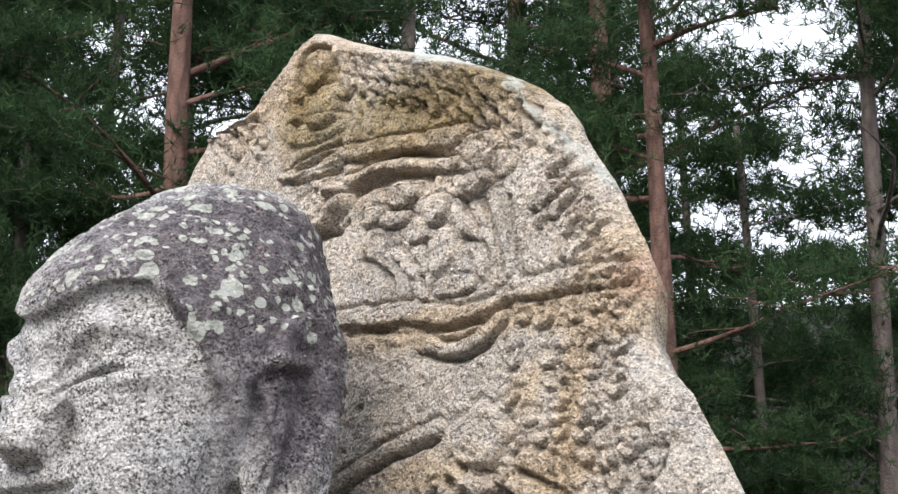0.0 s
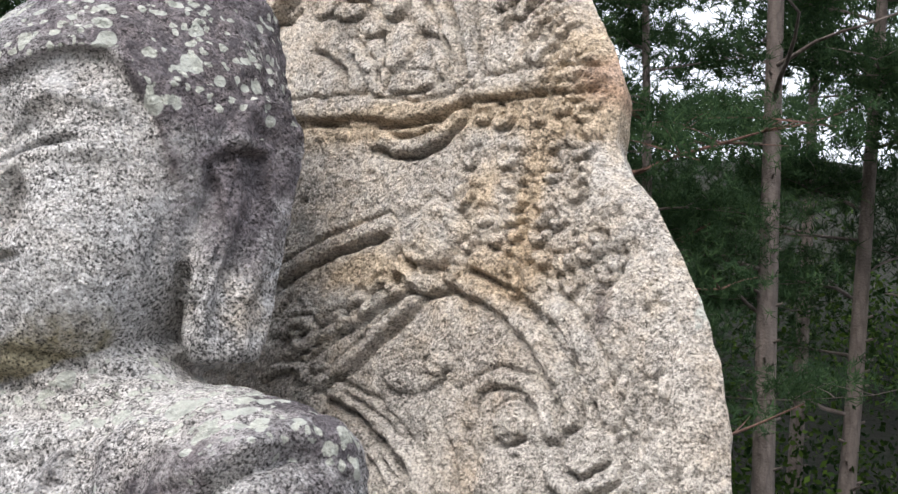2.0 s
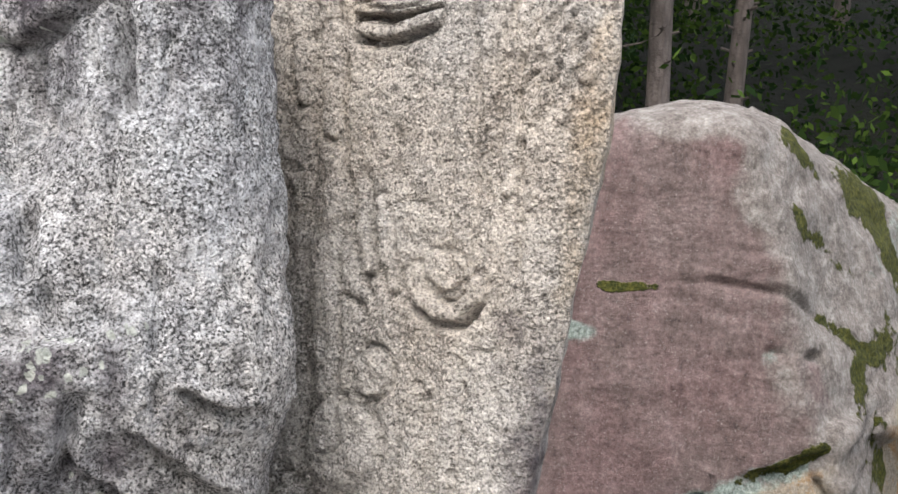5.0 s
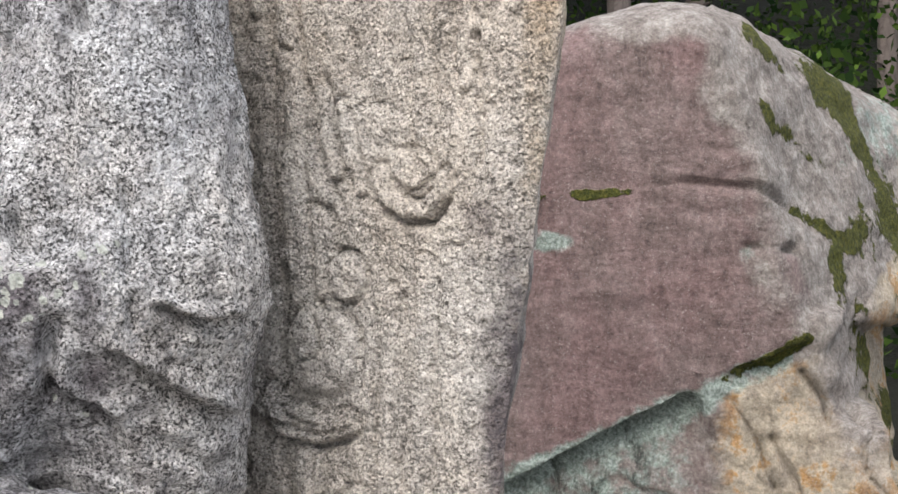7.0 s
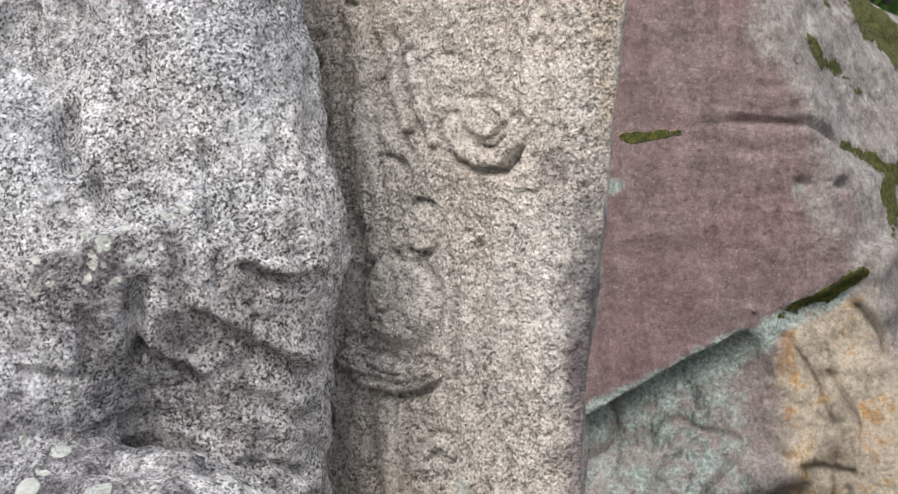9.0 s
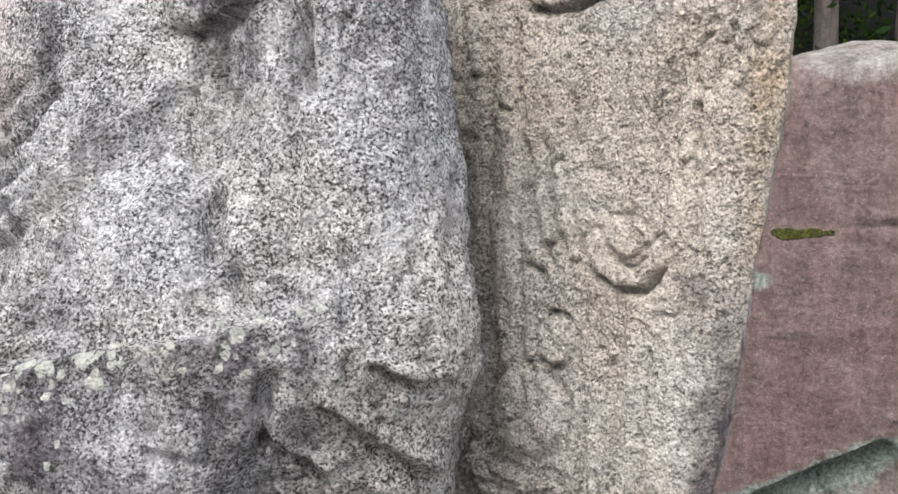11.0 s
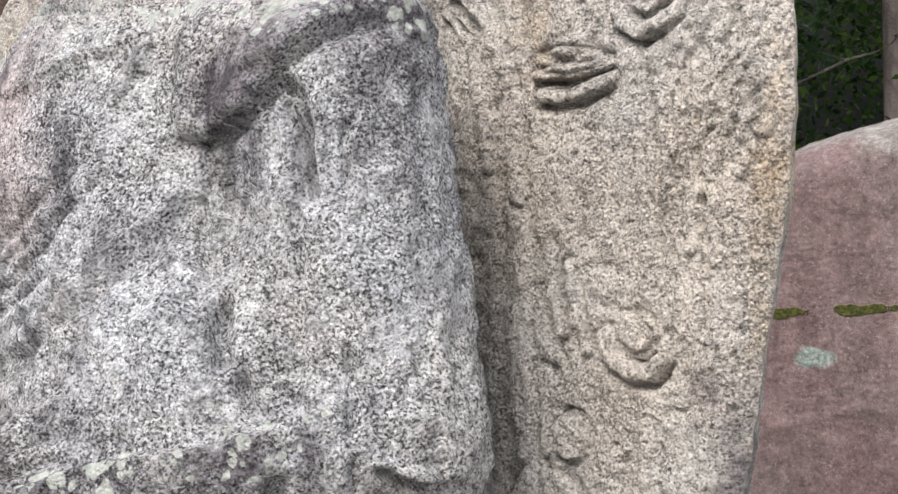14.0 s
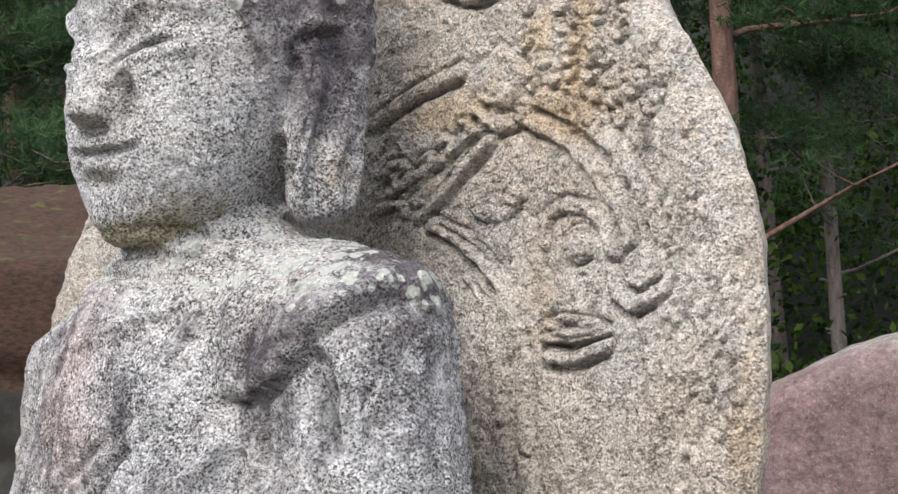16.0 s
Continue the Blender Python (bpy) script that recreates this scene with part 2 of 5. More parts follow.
def rock_material():
    n = Nodes("purple_banded_rock")
    # purple-brown iron crust with water runs and level bands, grey weathered faces
    flow = n.noise(5, 8, 0.72, n.scaled((1.6, 1.6, 0.35)))
    level = n.noise(4, 7, 0.75, n.scaled((0.5, 0.5, 3.2)))
    band = n.calc("ADD", n.calc("MULTIPLY", flow, 0.36), n.calc("ADD", n.calc("MULTIPLY", level, 0.14), n.calc("MULTIPLY", n.noise(13, 9, 0.82), 0.5)))
    crust = n.ramp(band, (0.32, (0.055, 0.044, 0.040)), (0.43, (0.125, 0.092, 0.084)), (0.50, (0.175, 0.128, 0.120)), (0.57, (0.215, 0.162, 0.152)), (0.66, (0.36, 0.30, 0.28)))
    rosy = n.ramp(n.noise(1.4, 4, 0.6, n.scaled((1.2, 1.2, 0.6))), (0.45, 0.0), (0.62, 1.0))
    crust = n.mix(n.calc("MULTIPLY", rosy, 0.55), crust, n.mix(1.0, crust, (1.05, 0.86, 0.90), "MULTIPLY"))
    grey = n.ramp(n.noise(9, 10, 0.82), (0.32, (0.07, 0.06, 0.052)), (0.46, (0.20, 0.172, 0.155)), (0.58, (0.31, 0.28, 0.258)), (0.72, (0.46, 0.43, 0.40)))
    col = n.mix(n.broken("grey", 5, 0.30, 0.72, 1.3), crust, grey)
    rust = n.ramp(n.noise(3.4, 10, 0.8), (0.30, (0.11, 0.085, 0.065)), (0.42, (0.30, 0.25, 0.19)), (0.50, (0.42, 0.36, 0.28)), (0.56, (0.36, 0.22, 0.10)), (0.64, (0.33, 0.17, 0.065)), (0.74, (0.46, 0.41, 0.33)))
    col = n.mix(n.broken("orange", 4, 0.4, 0.7, 0.7), col, rust)
    col = n.mix(n.calc("MULTIPLY", n.broken("lichen", 11, 0.40, 0.66, 1.2), 0.85), col, n.ramp(n.noise(46, 5, 0.75), (0.34, (0.10, 0.13, 0.11)), (0.5, (0.24, 0.30, 0.265)), (0.64, (0.44, 0.50, 0.47))))
    streak = n.ramp(n.noise(11, 5, 0.75, n.scaled((1.0, 1.0, 0.10))), (0.48, 0.0), (0.60, 1.0))
    streak = n.calc("MULTIPLY", streak, n.ramp(n.noise(7, 5, 0.7), (0.42, 0.2), (0.6, 1.0)))
    col = n.mix(n.calc("MULTIPLY", streak, n.calc("MULTIPLY", n.attr("streak"), 0.85)), col, (0.035, 0.042, 0.036))
    speck = n.ramp(n.noise(75, 4, 0.75), (0.58, 0.0), (0.68, 1.0))
    col = n.mix(n.calc("MULTIPLY", speck, 0.55), col, (0.46, 0.42, 0.39))
    soot = n.ramp(n.noise(95, 3, 0.7), (0.30, 1.0), (0.40, 0.0))
    col = n.mix(n.calc("MULTIPLY", soot, 0.6), col, (0.03, 0.025, 0.022))
    col = n.mix(1.0, col, n.ramp(n.noise(40, 8, 0.82), (0.34, 0.70), (0.5, 1.30), (0.66, 1.80)), "MULTIPLY")
    cushion = n.broken("moss", 11, 0.50, 0.60, 1.5)
    col = n.mix(cushion, col, n.ramp(n.noise(42, 5, 0.75), (0.34, (0.022, 0.028, 0.006)), (0.5, (0.075, 0.082, 0.012)), (0.66, (0.17, 0.155, 0.028))))
    h = n.calc("ADD", n.noise(18, 9, 0.8), n.calc("MULTIPLY", n.noise(5, 6, 0.6), 0.8))
    h = n.calc("ADD", h, n.calc("MULTIPLY", cushion, n.calc("ADD", n.noise(60, 4, 0.7), 0.4)))
    return n.finish(col, 0.85, n.bump(h, 1.0, 0.042))


ROCK = rock_material()


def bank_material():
    n = Nodes("shade_toned_rock_with_rusty_litter")
    # stone and litter colours held dark to carry the shade of the wood
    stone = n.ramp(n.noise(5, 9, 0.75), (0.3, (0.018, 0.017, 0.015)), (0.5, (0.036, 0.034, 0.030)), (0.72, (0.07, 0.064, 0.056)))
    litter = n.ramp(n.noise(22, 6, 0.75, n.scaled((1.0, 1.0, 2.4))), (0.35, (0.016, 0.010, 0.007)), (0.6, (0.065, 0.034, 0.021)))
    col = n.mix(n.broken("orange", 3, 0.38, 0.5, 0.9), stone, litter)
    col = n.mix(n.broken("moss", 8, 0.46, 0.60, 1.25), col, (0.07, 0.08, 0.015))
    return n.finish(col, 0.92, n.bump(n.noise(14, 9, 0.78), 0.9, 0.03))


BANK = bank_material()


def bark_material(name, a, b):
    n = Nodes(name)
    plate = n.cells(9, n.scaled((1.6, 1.6, 0.5)), "Distance")
    col = n.mix(n.noise(14, 4, 0.7, n.scaled((1, 1, 0.4))), a, b)
    col = n.mix(n.calc('MULTIPLY', n.ramp(plate, (0.4, 0.0), (0.8, 1.0)), 0.45), col, tuple(0.4 * c for c in a))
    return n.finish(col, 0.92, n.bump(n.calc("ADD", plate, n.noise(30, 3)), 0.8, 0.03))


BARK_GREY = bark_material("grey_pine_bark", (0.085, 0.070, 0.062), (0.20, 0.165, 0.15))
BARK_RED = bark_material("reddish_pine_bark", (0.085, 0.05, 0.042), (0.20, 0.115, 0.09))


def leaf_material(name, a, b, through):
    n = Nodes(name)
    isl = n.t.nodes.new("ShaderNodeNewGeometry").outputs["Random Per Island"]
    col = n.mix(n.ramp(isl, (0.0, 0.0), (0.62, 0.28), (1.0, 1.0)), a, b)
    col = n.mix(n.ramp(n.noise(0.9, 2), (0.4, 0.0), (0.6, 0.55)), col, tuple(0.5 * c for c in a))
    n.finish(col, 0.85)
    n.bsdf.inputs["Specular IOR Level"].default_value = 0.08
    tr = n.t.nodes.new("ShaderNodeBsdfTranslucent")
    n.put(tr.inputs[0], col)
    mx = n.t.nodes.new("ShaderNodeMixShader")
    mx.inputs[0].default_value = through
    n.t.links.new(n.bsdf.outputs[0], mx.inputs[1])
    n.t.links.new(tr.outputs[0], mx.inputs[2])
    n.t.links.new(mx.outputs[0], n.t.nodes["Material Output"].inputs[0])
    return n.mat


NEEDLES = leaf_material("pine_needles", (0.032, 0.064, 0.031), (0.082, 0.138, 0.054), 0.42)
LEAVES = leaf_material("broad_leaves", (0.008, 0.022, 0.006), (0.10, 0.165, 0.028), 0.4)


def ground_material():
    n = Nodes("forest_soil")
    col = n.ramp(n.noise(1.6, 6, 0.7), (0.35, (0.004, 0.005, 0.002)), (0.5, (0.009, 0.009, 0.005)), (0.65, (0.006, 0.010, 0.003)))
    # pale patch before the statue, out of view, added to bounce light upward
    bounce_pale = n.ramp(n.noise(7, 6, 0.7), (0.3, (0.24, 0.20, 0.15)), (0.7, (0.44, 0.39, 0.32)))
    col = n.mix(n.broken("bounce_pale", 1.5, 0.4, 0.6, 0.4), col, bounce_pale)
    return n.finish(col, 0.95, n.bump(n.noise(9, 5, 0.7), 0.8, 0.08))


SOIL = ground_material()


# ---- ground: one sheet, a shelf round the statue, then a wooded hillside ----
def ground_height(x, y):
    d = np.hypot(x + 2.0, y - 2.0)
    p = np.stack([x, y, 0 * x], -1).reshape(-1, 3)
    bumps = (fbm(p, 0.12, 4, 3)).reshape(np.shape(x))
    hill = step01(8, 62, (-0.68 * x + 0.73 * y)) * 17.0
    shelf = 2.1 * step01(1.7, 3.1, 0.7 * x - 0.7 * y) * step01(9, 5, np.hypot(x, y))
    return -2.45 + shelf + hill + bumps * (0.12 + 0.05 * np.clip(d - 6, 0, 20)) * 0.8 + 0.0 * d


g = np.linspace(-1, 1, 181)
g = np.sign(g) * (np.abs(g) * 30 + np.abs(g) ** 4 * 900)
gx, gy = np.meshgrid(g, g, indexing="ij")
gz = ground_height(gx, gy)
ids = np.arange(181 * 181).reshape(181, 181)
quads = np.stack([ids[:-1, :-1], ids[1:, :-1], ids[1:, 1:], ids[:-1, 1:]], -1).reshape(-1, 4)
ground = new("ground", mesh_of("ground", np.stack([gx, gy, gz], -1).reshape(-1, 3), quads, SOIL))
# where the added light-bouncing pale ground lies
mask(ground.data, "bounce_pale", step01(7.5, 5.0, np.hypot(gx - 1.5, gy + 4.0)).ravel())
tagged(ground, "brown forest floor with litter and moss rising into a hillside", "ground", kind="structure")


# ---- the stone slab behind the statue ----
LEAN, PIVOT = 0.172, 1.44
CARVED, BOSSES = [], []


def carve(w, h, *pts):
    CARVED.append((w, h, pts))


def boss(x, z, rx, rz, h, flower=False):
    BOSSES.append((x, z, rx, rz, h, flower))


# carved lines (half width, height, points across and up the slab) and bosses (place, half sizes, height)
carve(0.02, 0.034, (-0.264, 2.546), (-0.177, 2.572), (-0.077, 2.578), (0.035, 2.561), (0.146, 2.526))
carve(0.011, -0.022, (-0.197, 2.585), (-0.101, 2.595), (-0.020, 2.590), (0.125, 2.556))
carve(0.022, 0.022, (-0.455, 2.635), (-0.368, 2.647), (-0.237, 2.644), (-0.088, 2.628), (0.054, 2.610), (0.159, 2.600))
carve(0.016, -0.045, (-0.192, 2.528), (-0.128, 2.538), (-0.049, 2.542), (0.042, 2.528), (0.070, 2.511))
carve(0.01, -0.022, (-0.488, 2.653), (-0.405, 2.662), (-0.289, 2.683))
carve(0.01, -0.024, (-0.437, 2.634), (-0.357, 2.646), (-0.279, 2.659))
carve(0.013, 0.02, (-0.502, 2.637), (-0.404, 2.614), (-0.273, 2.619))
boss(-0.328, 2.519, 0.117, 0.069, 0.055, True)
carve(0.014, -0.03, (-0.415, 2.489), (-0.338, 2.448), (-0.228, 2.437), (-0.208, 2.459))
boss(-0.434, 2.918, 0.054, 0.056, 0.034)
boss(-0.368, 2.794, 0.071, 0.060, 0.032)
boss(-0.390, 2.734, 0.121, 0.036, 0.018)
carve(0.016, 0.024, (-0.491, 2.784), (-0.526, 2.897), (-0.518, 2.980), (-0.463, 3.014), (-0.385, 2.979), (-0.332, 2.910), (-0.296, 2.815))
boss(0.215, 2.543, 0.074, 0.049, 0.034, True)
boss(0.216, 2.470, 0.056, 0.034, 0.04, True)
boss(0.302, 2.501, 0.036, 0.033, 0.02)
carve(0.01, -0.026, (0.251, 2.425), (0.288, 2.359), (0.324, 2.295), (0.347, 2.238))
carve(0.013, 0.018, (0.293, 2.428), (0.332, 2.345), (0.364, 2.275), (0.388, 2.215))
carve(0.009, -0.018, (0.329, 2.416), (0.369, 2.312), (0.409, 2.206))
carve(0.013, 0.018, (0.159, 2.457), (0.210, 2.380), (0.260, 2.306), (0.287, 2.250))
carve(0.009, -0.02, (0.201, 2.353), (0.259, 2.327), (0.291, 2.288), (0.308, 2.247))
boss(-0.008, 2.483, 0.060, 0.026, 0.034)
boss(-0.029, 2.434, 0.053, 0.022, 0.03)
boss(-0.109, 2.455, 0.046, 0.023, 0.022)
boss(0.112, 2.429, 0.038, 0.037, 0.03)
boss(0.074, 2.376, 0.046, 0.020, 0.022)
boss(0.142, 2.327, 0.045, 0.055, 0.02)
boss(0.069, 2.313, 0.042, 0.041, 0.014)
boss(0.202, 2.238, 0.072, 0.024, 0.022)
carve(0.01, -0.018, (-0.125, 2.351), (-0.054, 2.320), (-0.010, 2.283), (0.001, 2.217))
carve(0.009, -0.016, (0.087, 2.356), (0.116, 2.291), (0.121, 2.251))
carve(0.014, 0.016, (-0.007, 2.353), (0.064, 2.289), (0.092, 2.229))
carve(0.022, 0.022, (-0.256, 2.218), (-0.092, 2.214), (0.066, 2.197), (0.217, 2.165), (0.318, 2.176), (0.388, 2.203), (0.540, 2.202), (0.719, 2.193))
carve(0.012, -0.028, (-0.150, 2.174), (-0.064, 2.178), (0.065, 2.155), (0.204, 2.141), (0.305, 2.154), (0.368, 2.175))
carve(0.017, 0.034, (0.115, 2.123), (0.174, 2.097), (0.236, 2.087), (0.300, 2.108), (0.356, 2.148))
carve(0.01, -0.02, (0.127, 2.098), (0.191, 2.075), (0.257, 2.067), (0.317, 2.089))
boss(0.335, 1.897, 0.080, 0.071, 0.034, True)
carve(0.018, 0.04, (0.258, 1.842), (0.294, 1.807), (0.352, 1.793), (0.398, 1.803), (0.426, 1.834))
carve(0.008, -0.018, (0.274, 1.853), (0.307, 1.836), (0.361, 1.830))
carve(0.012, -0.026, (0.265, 1.815), (0.301, 1.781), (0.358, 1.767), (0.410, 1.779))
carve(0.018, 0.032, (0.416, 1.809), (0.490, 1.778), (0.573, 1.727), (0.641, 1.670), (0.691, 1.616), (0.721, 1.574), (0.740, 1.532))
carve(0.008, -0.026, (0.407, 1.791), (0.495, 1.754), (0.547, 1.727), (0.609, 1.677), (0.660, 1.631), (0.702, 1.589), (0.725, 1.542))
carve(0.008, -0.022, (0.449, 1.826), (0.529, 1.795), (0.611, 1.740), (0.680, 1.678), (0.723, 1.630), (0.750, 1.584), (0.768, 1.538))
carve(0.022, 0.018, (0.467, 1.841), (0.568, 1.809), (0.651, 1.761), (0.710, 1.710), (0.766, 1.645), (0.806, 1.585), (0.831, 1.544))
boss(0.794, 1.479, 0.055, 0.047, 0.022, True)
carve(0.016, 0.034, (0.718, 1.469), (0.735, 1.426), (0.783, 1.405), (0.828, 1.419), (0.860, 1.447), (0.867, 1.483))
carve(0.007, -0.008, (0.748, 1.454), (0.772, 1.436), (0.805, 1.431), (0.830, 1.446))
carve(0.01, -0.02, (0.735, 1.403), (0.785, 1.383), (0.833, 1.397))
carve(0.008, -0.016, (0.856, 1.539), (0.873, 1.504), (0.870, 1.463))
carve(0.008, -0.016, (0.785, 1.387), (0.807, 1.340), (0.827, 1.272), (0.846, 1.204))
carve(0.01, 0.012, (0.822, 1.389), (0.848, 1.303), (0.873, 1.207), (0.890, 1.148))
carve(0.008, -0.012, (0.870, 1.363), (0.897, 1.267), (0.925, 1.152))
boss(0.610, 1.528, 0.041, 0.039, 0.034)
carve(0.008, -0.018, (0.573, 1.497), (0.600, 1.487), (0.635, 1.490))
boss(0.613, 1.434, 0.069, 0.062, 0.026)
boss(0.622, 1.366, 0.087, 0.023, 0.022)
carve(0.014, 0.02, (0.509, 1.529), (0.504, 1.573), (0.524, 1.597), (0.571, 1.612), (0.631, 1.603), (0.675, 1.567), (0.711, 1.500))
carve(0.013, 0.032, (0.545, 1.334), (0.607, 1.343), (0.677, 1.343), (0.709, 1.355))
carve(0.007, -0.026, (0.549, 1.317), (0.612, 1.319), (0.680, 1.330), (0.714, 1.343))
carve(0.014, 0.038, (0.560, 1.297), (0.615, 1.296), (0.682, 1.308), (0.723, 1.327))
carve(0.011, -0.03, (0.550, 1.279), (0.597, 1.268), (0.665, 1.281), (0.718, 1.300))
carve(0.009, -0.022, (0.414, 1.606), (0.436, 1.528), (0.486, 1.463), (0.512, 1.399), (0.532, 1.346))
carve(0.013, 0.014, (0.438, 1.606), (0.466, 1.528), (0.516, 1.464), (0.540, 1.400))
carve(0.01, -0.03, (0.131, 1.573), (0.232, 1.532), (0.301, 1.483), (0.369, 1.428), (0.413, 1.375), (0.444, 1.311), (0.471, 1.236), (0.504, 1.110))
carve(0.018, 0.022, (0.153, 1.585), (0.252, 1.548), (0.328, 1.498), (0.395, 1.444), (0.444, 1.379), (0.479, 1.311), (0.511, 1.217), (0.540, 1.114))
carve(0.008, -0.02, (0.187, 1.578), (0.296, 1.530), (0.371, 1.480), (0.403, 1.444))
carve(0.008, -0.018, (0.312, 1.447), (0.358, 1.412), (0.407, 1.339), (0.443, 1.271))
carve(0.014, 0.016, (0.281, 1.468), (0.337, 1.423), (0.376, 1.371), (0.409, 1.296), (0.448, 1.170))
carve(0.008, -0.016, (0.391, 1.529), (0.412, 1.472), (0.447, 1.426))
carve(0.014, 0.024, (0.318, 1.773), (0.253, 1.714), (0.175, 1.651), (0.101, 1.602))
carve(0.009, -0.026, (0.342, 1.758), (0.274, 1.697), (0.198, 1.632), (0.126, 1.590))
carve(0.014, 0.02, (0.276, 1.796), (0.180, 1.751), (0.094, 1.703), (-0.007, 1.668))
carve(0.009, -0.02, (0.293, 1.781), (0.209, 1.736), (0.124, 1.688), (0.052, 1.643))
carve(0.01, 0.022, (-0.033, 1.705), (-0.016, 1.727), (0.027, 1.729), (0.056, 1.701), (0.043, 1.673), (0.007, 1.680), (0.003, 1.702))
carve(0.01, 0.018, (0.087, 1.727), (0.108, 1.744), (0.142, 1.731), (0.134, 1.712))
carve(0.01, 0.018, (0.136, 1.762), (0.158, 1.779), (0.191, 1.765), (0.183, 1.747))
carve(0.01, 0.018, (0.202, 1.794), (0.222, 1.808), (0.249, 1.797))
carve(0.01, 0.02, (-0.062, 1.613), (-0.024, 1.634), (0.030, 1.631), (0.062, 1.609))
carve(0.012, -0.03, (-0.097, 1.800), (-0.038, 1.831), (0.040, 1.865), (0.134, 1.892), (0.196, 1.905))
carve(0.02, 0.02, (-0.127, 1.827), (-0.046, 1.859), (0.041, 1.892), (0.127, 1.917), (0.206, 1.929))
boss(0.348, 1.615, 0.067, 0.028, 0.012)
boss(0.310, 1.606, 0.034, 0.021, 0.02)
boss(0.406, 1.638, 0.036, 0.020, 0.016)
carve(0.007, -0.008, (0.270, 1.604), (0.318, 1.576), (0.360, 1.579), (0.391, 1.590), (0.417, 1.604))
carve(0.007, -0.008, (0.432, 1.606), (0.459, 1.590), (0.478, 1.597))
carve(0.011, -0.038, (0.446, 1.287), (0.483, 1.139), (0.504, 1.034), (0.506, 0.987), (0.511, 0.929), (0.525, 0.825), (0.541, 0.722), (0.565, 0.621), (0.599, 0.459))
carve(0.022, 0.022, (0.494, 1.288), (0.528, 1.142), (0.559, 1.007), (0.567, 0.914), (0.577, 0.810), (0.600, 0.689), (0.627, 0.569))
carve(0.008, -0.016, (0.538, 1.248), (0.571, 1.102), (0.592, 1.010))
carve(0.009, -0.028, (0.600, 1.016), (0.618, 0.940), (0.645, 0.860), (0.683, 0.822))
carve(0.013, 0.02, (0.624, 1.018), (0.645, 0.943), (0.670, 0.873))
carve(0.008, -0.024, (0.650, 1.000), (0.671, 0.915), (0.692, 0.872))
carve(0.012, 0.018, (0.675, 0.997), (0.699, 0.907), (0.729, 0.850))
carve(0.009, -0.022, (0.619, 0.824), (0.662, 0.805), (0.677, 0.772), (0.666, 0.734))
carve(0.016, 0.038, (0.769, 0.877), (0.787, 0.837), (0.827, 0.817), (0.872, 0.823), (0.906, 0.854), (0.907, 0.876))
boss(0.832, 0.884, 0.052, 0.041, 0.018)
carve(0.008, -0.02, (0.802, 0.869), (0.826, 0.850), (0.860, 0.856), (0.874, 0.876))
carve(0.011, -0.024, (0.789, 0.813), (0.832, 0.795), (0.881, 0.804), (0.911, 0.829))
boss(0.942, 0.777, 0.021, 0.012, 0.018)
carve(0.014, 0.009, (0.803, 1.258), (0.831, 1.110), (0.867, 0.916))
carve(0.009, -0.01, (0.829, 1.299), (0.866, 1.113), (0.897, 0.929))
carve(0.014, 0.01, (0.879, 1.360), (0.914, 1.214), (0.946, 1.041))
carve(0.009, -0.01, (0.923, 1.263), (0.962, 1.072), (0.987, 0.901))
boss(0.705, 0.690, 0.042, 0.043, 0.028)
boss(0.682, 0.640, 0.019, 0.011, 0.03)
boss(0.705, 0.694, 0.040, 0.042, 0.022)
boss(0.676, 0.643, 0.019, 0.010, 0.012)
boss(0.656, 0.555, 0.086, 0.078, 0.026)
carve(0.016, 0.038, (0.545, 0.474), (0.575, 0.443), (0.654, 0.432), (0.727, 0.443))
carve(0.008, -0.034, (0.565, 0.469), (0.597, 0.449), (0.654, 0.442), (0.710, 0.452))
carve(0.017, 0.042, (0.540, 0.448), (0.585, 0.412), (0.655, 0.403), (0.733, 0.428))
carve(0.013, -0.036, (0.527, 0.427), (0.583, 0.391), (0.648, 0.379), (0.721, 0.395))
carve(0.01, -0.03, (0.563, 0.611), (0.566, 0.537), (0.574, 0.474))
carve(0.01, -0.026, (0.589, 0.370), (0.601, 0.287), (0.607, 0.201))
carve(0.014, 0.018, (0.629, 0.369), (0.640, 0.292), (0.646, 0.207))
carve(0.008, -0.016, (0.670, 0.374), (0.679, 0.297), (0.685, 0.212))
carve(0.011, 0.018, (0.728, 0.293), (0.743, 0.314), (0.769, 0.319), (0.788, 0.299))
carve(0.014, 0.014, (0.807, 0.677), (0.813, 0.537), (0.813, 0.396), (0.817, 0.232))
carve(0.009, -0.014, (0.773, 0.645), (0.784, 0.534), (0.785, 0.392))
carve(0.014, 0.013, (0.881, 0.730), (0.889, 0.543), (0.889, 0.404), (0.894, 0.243))
carve(0.008, -0.014, (0.910, 0.702), (0.918, 0.546), (0.919, 0.348))
carve(0.008, -0.016, (0.840, 0.679), (0.848, 0.540), (0.854, 0.340))


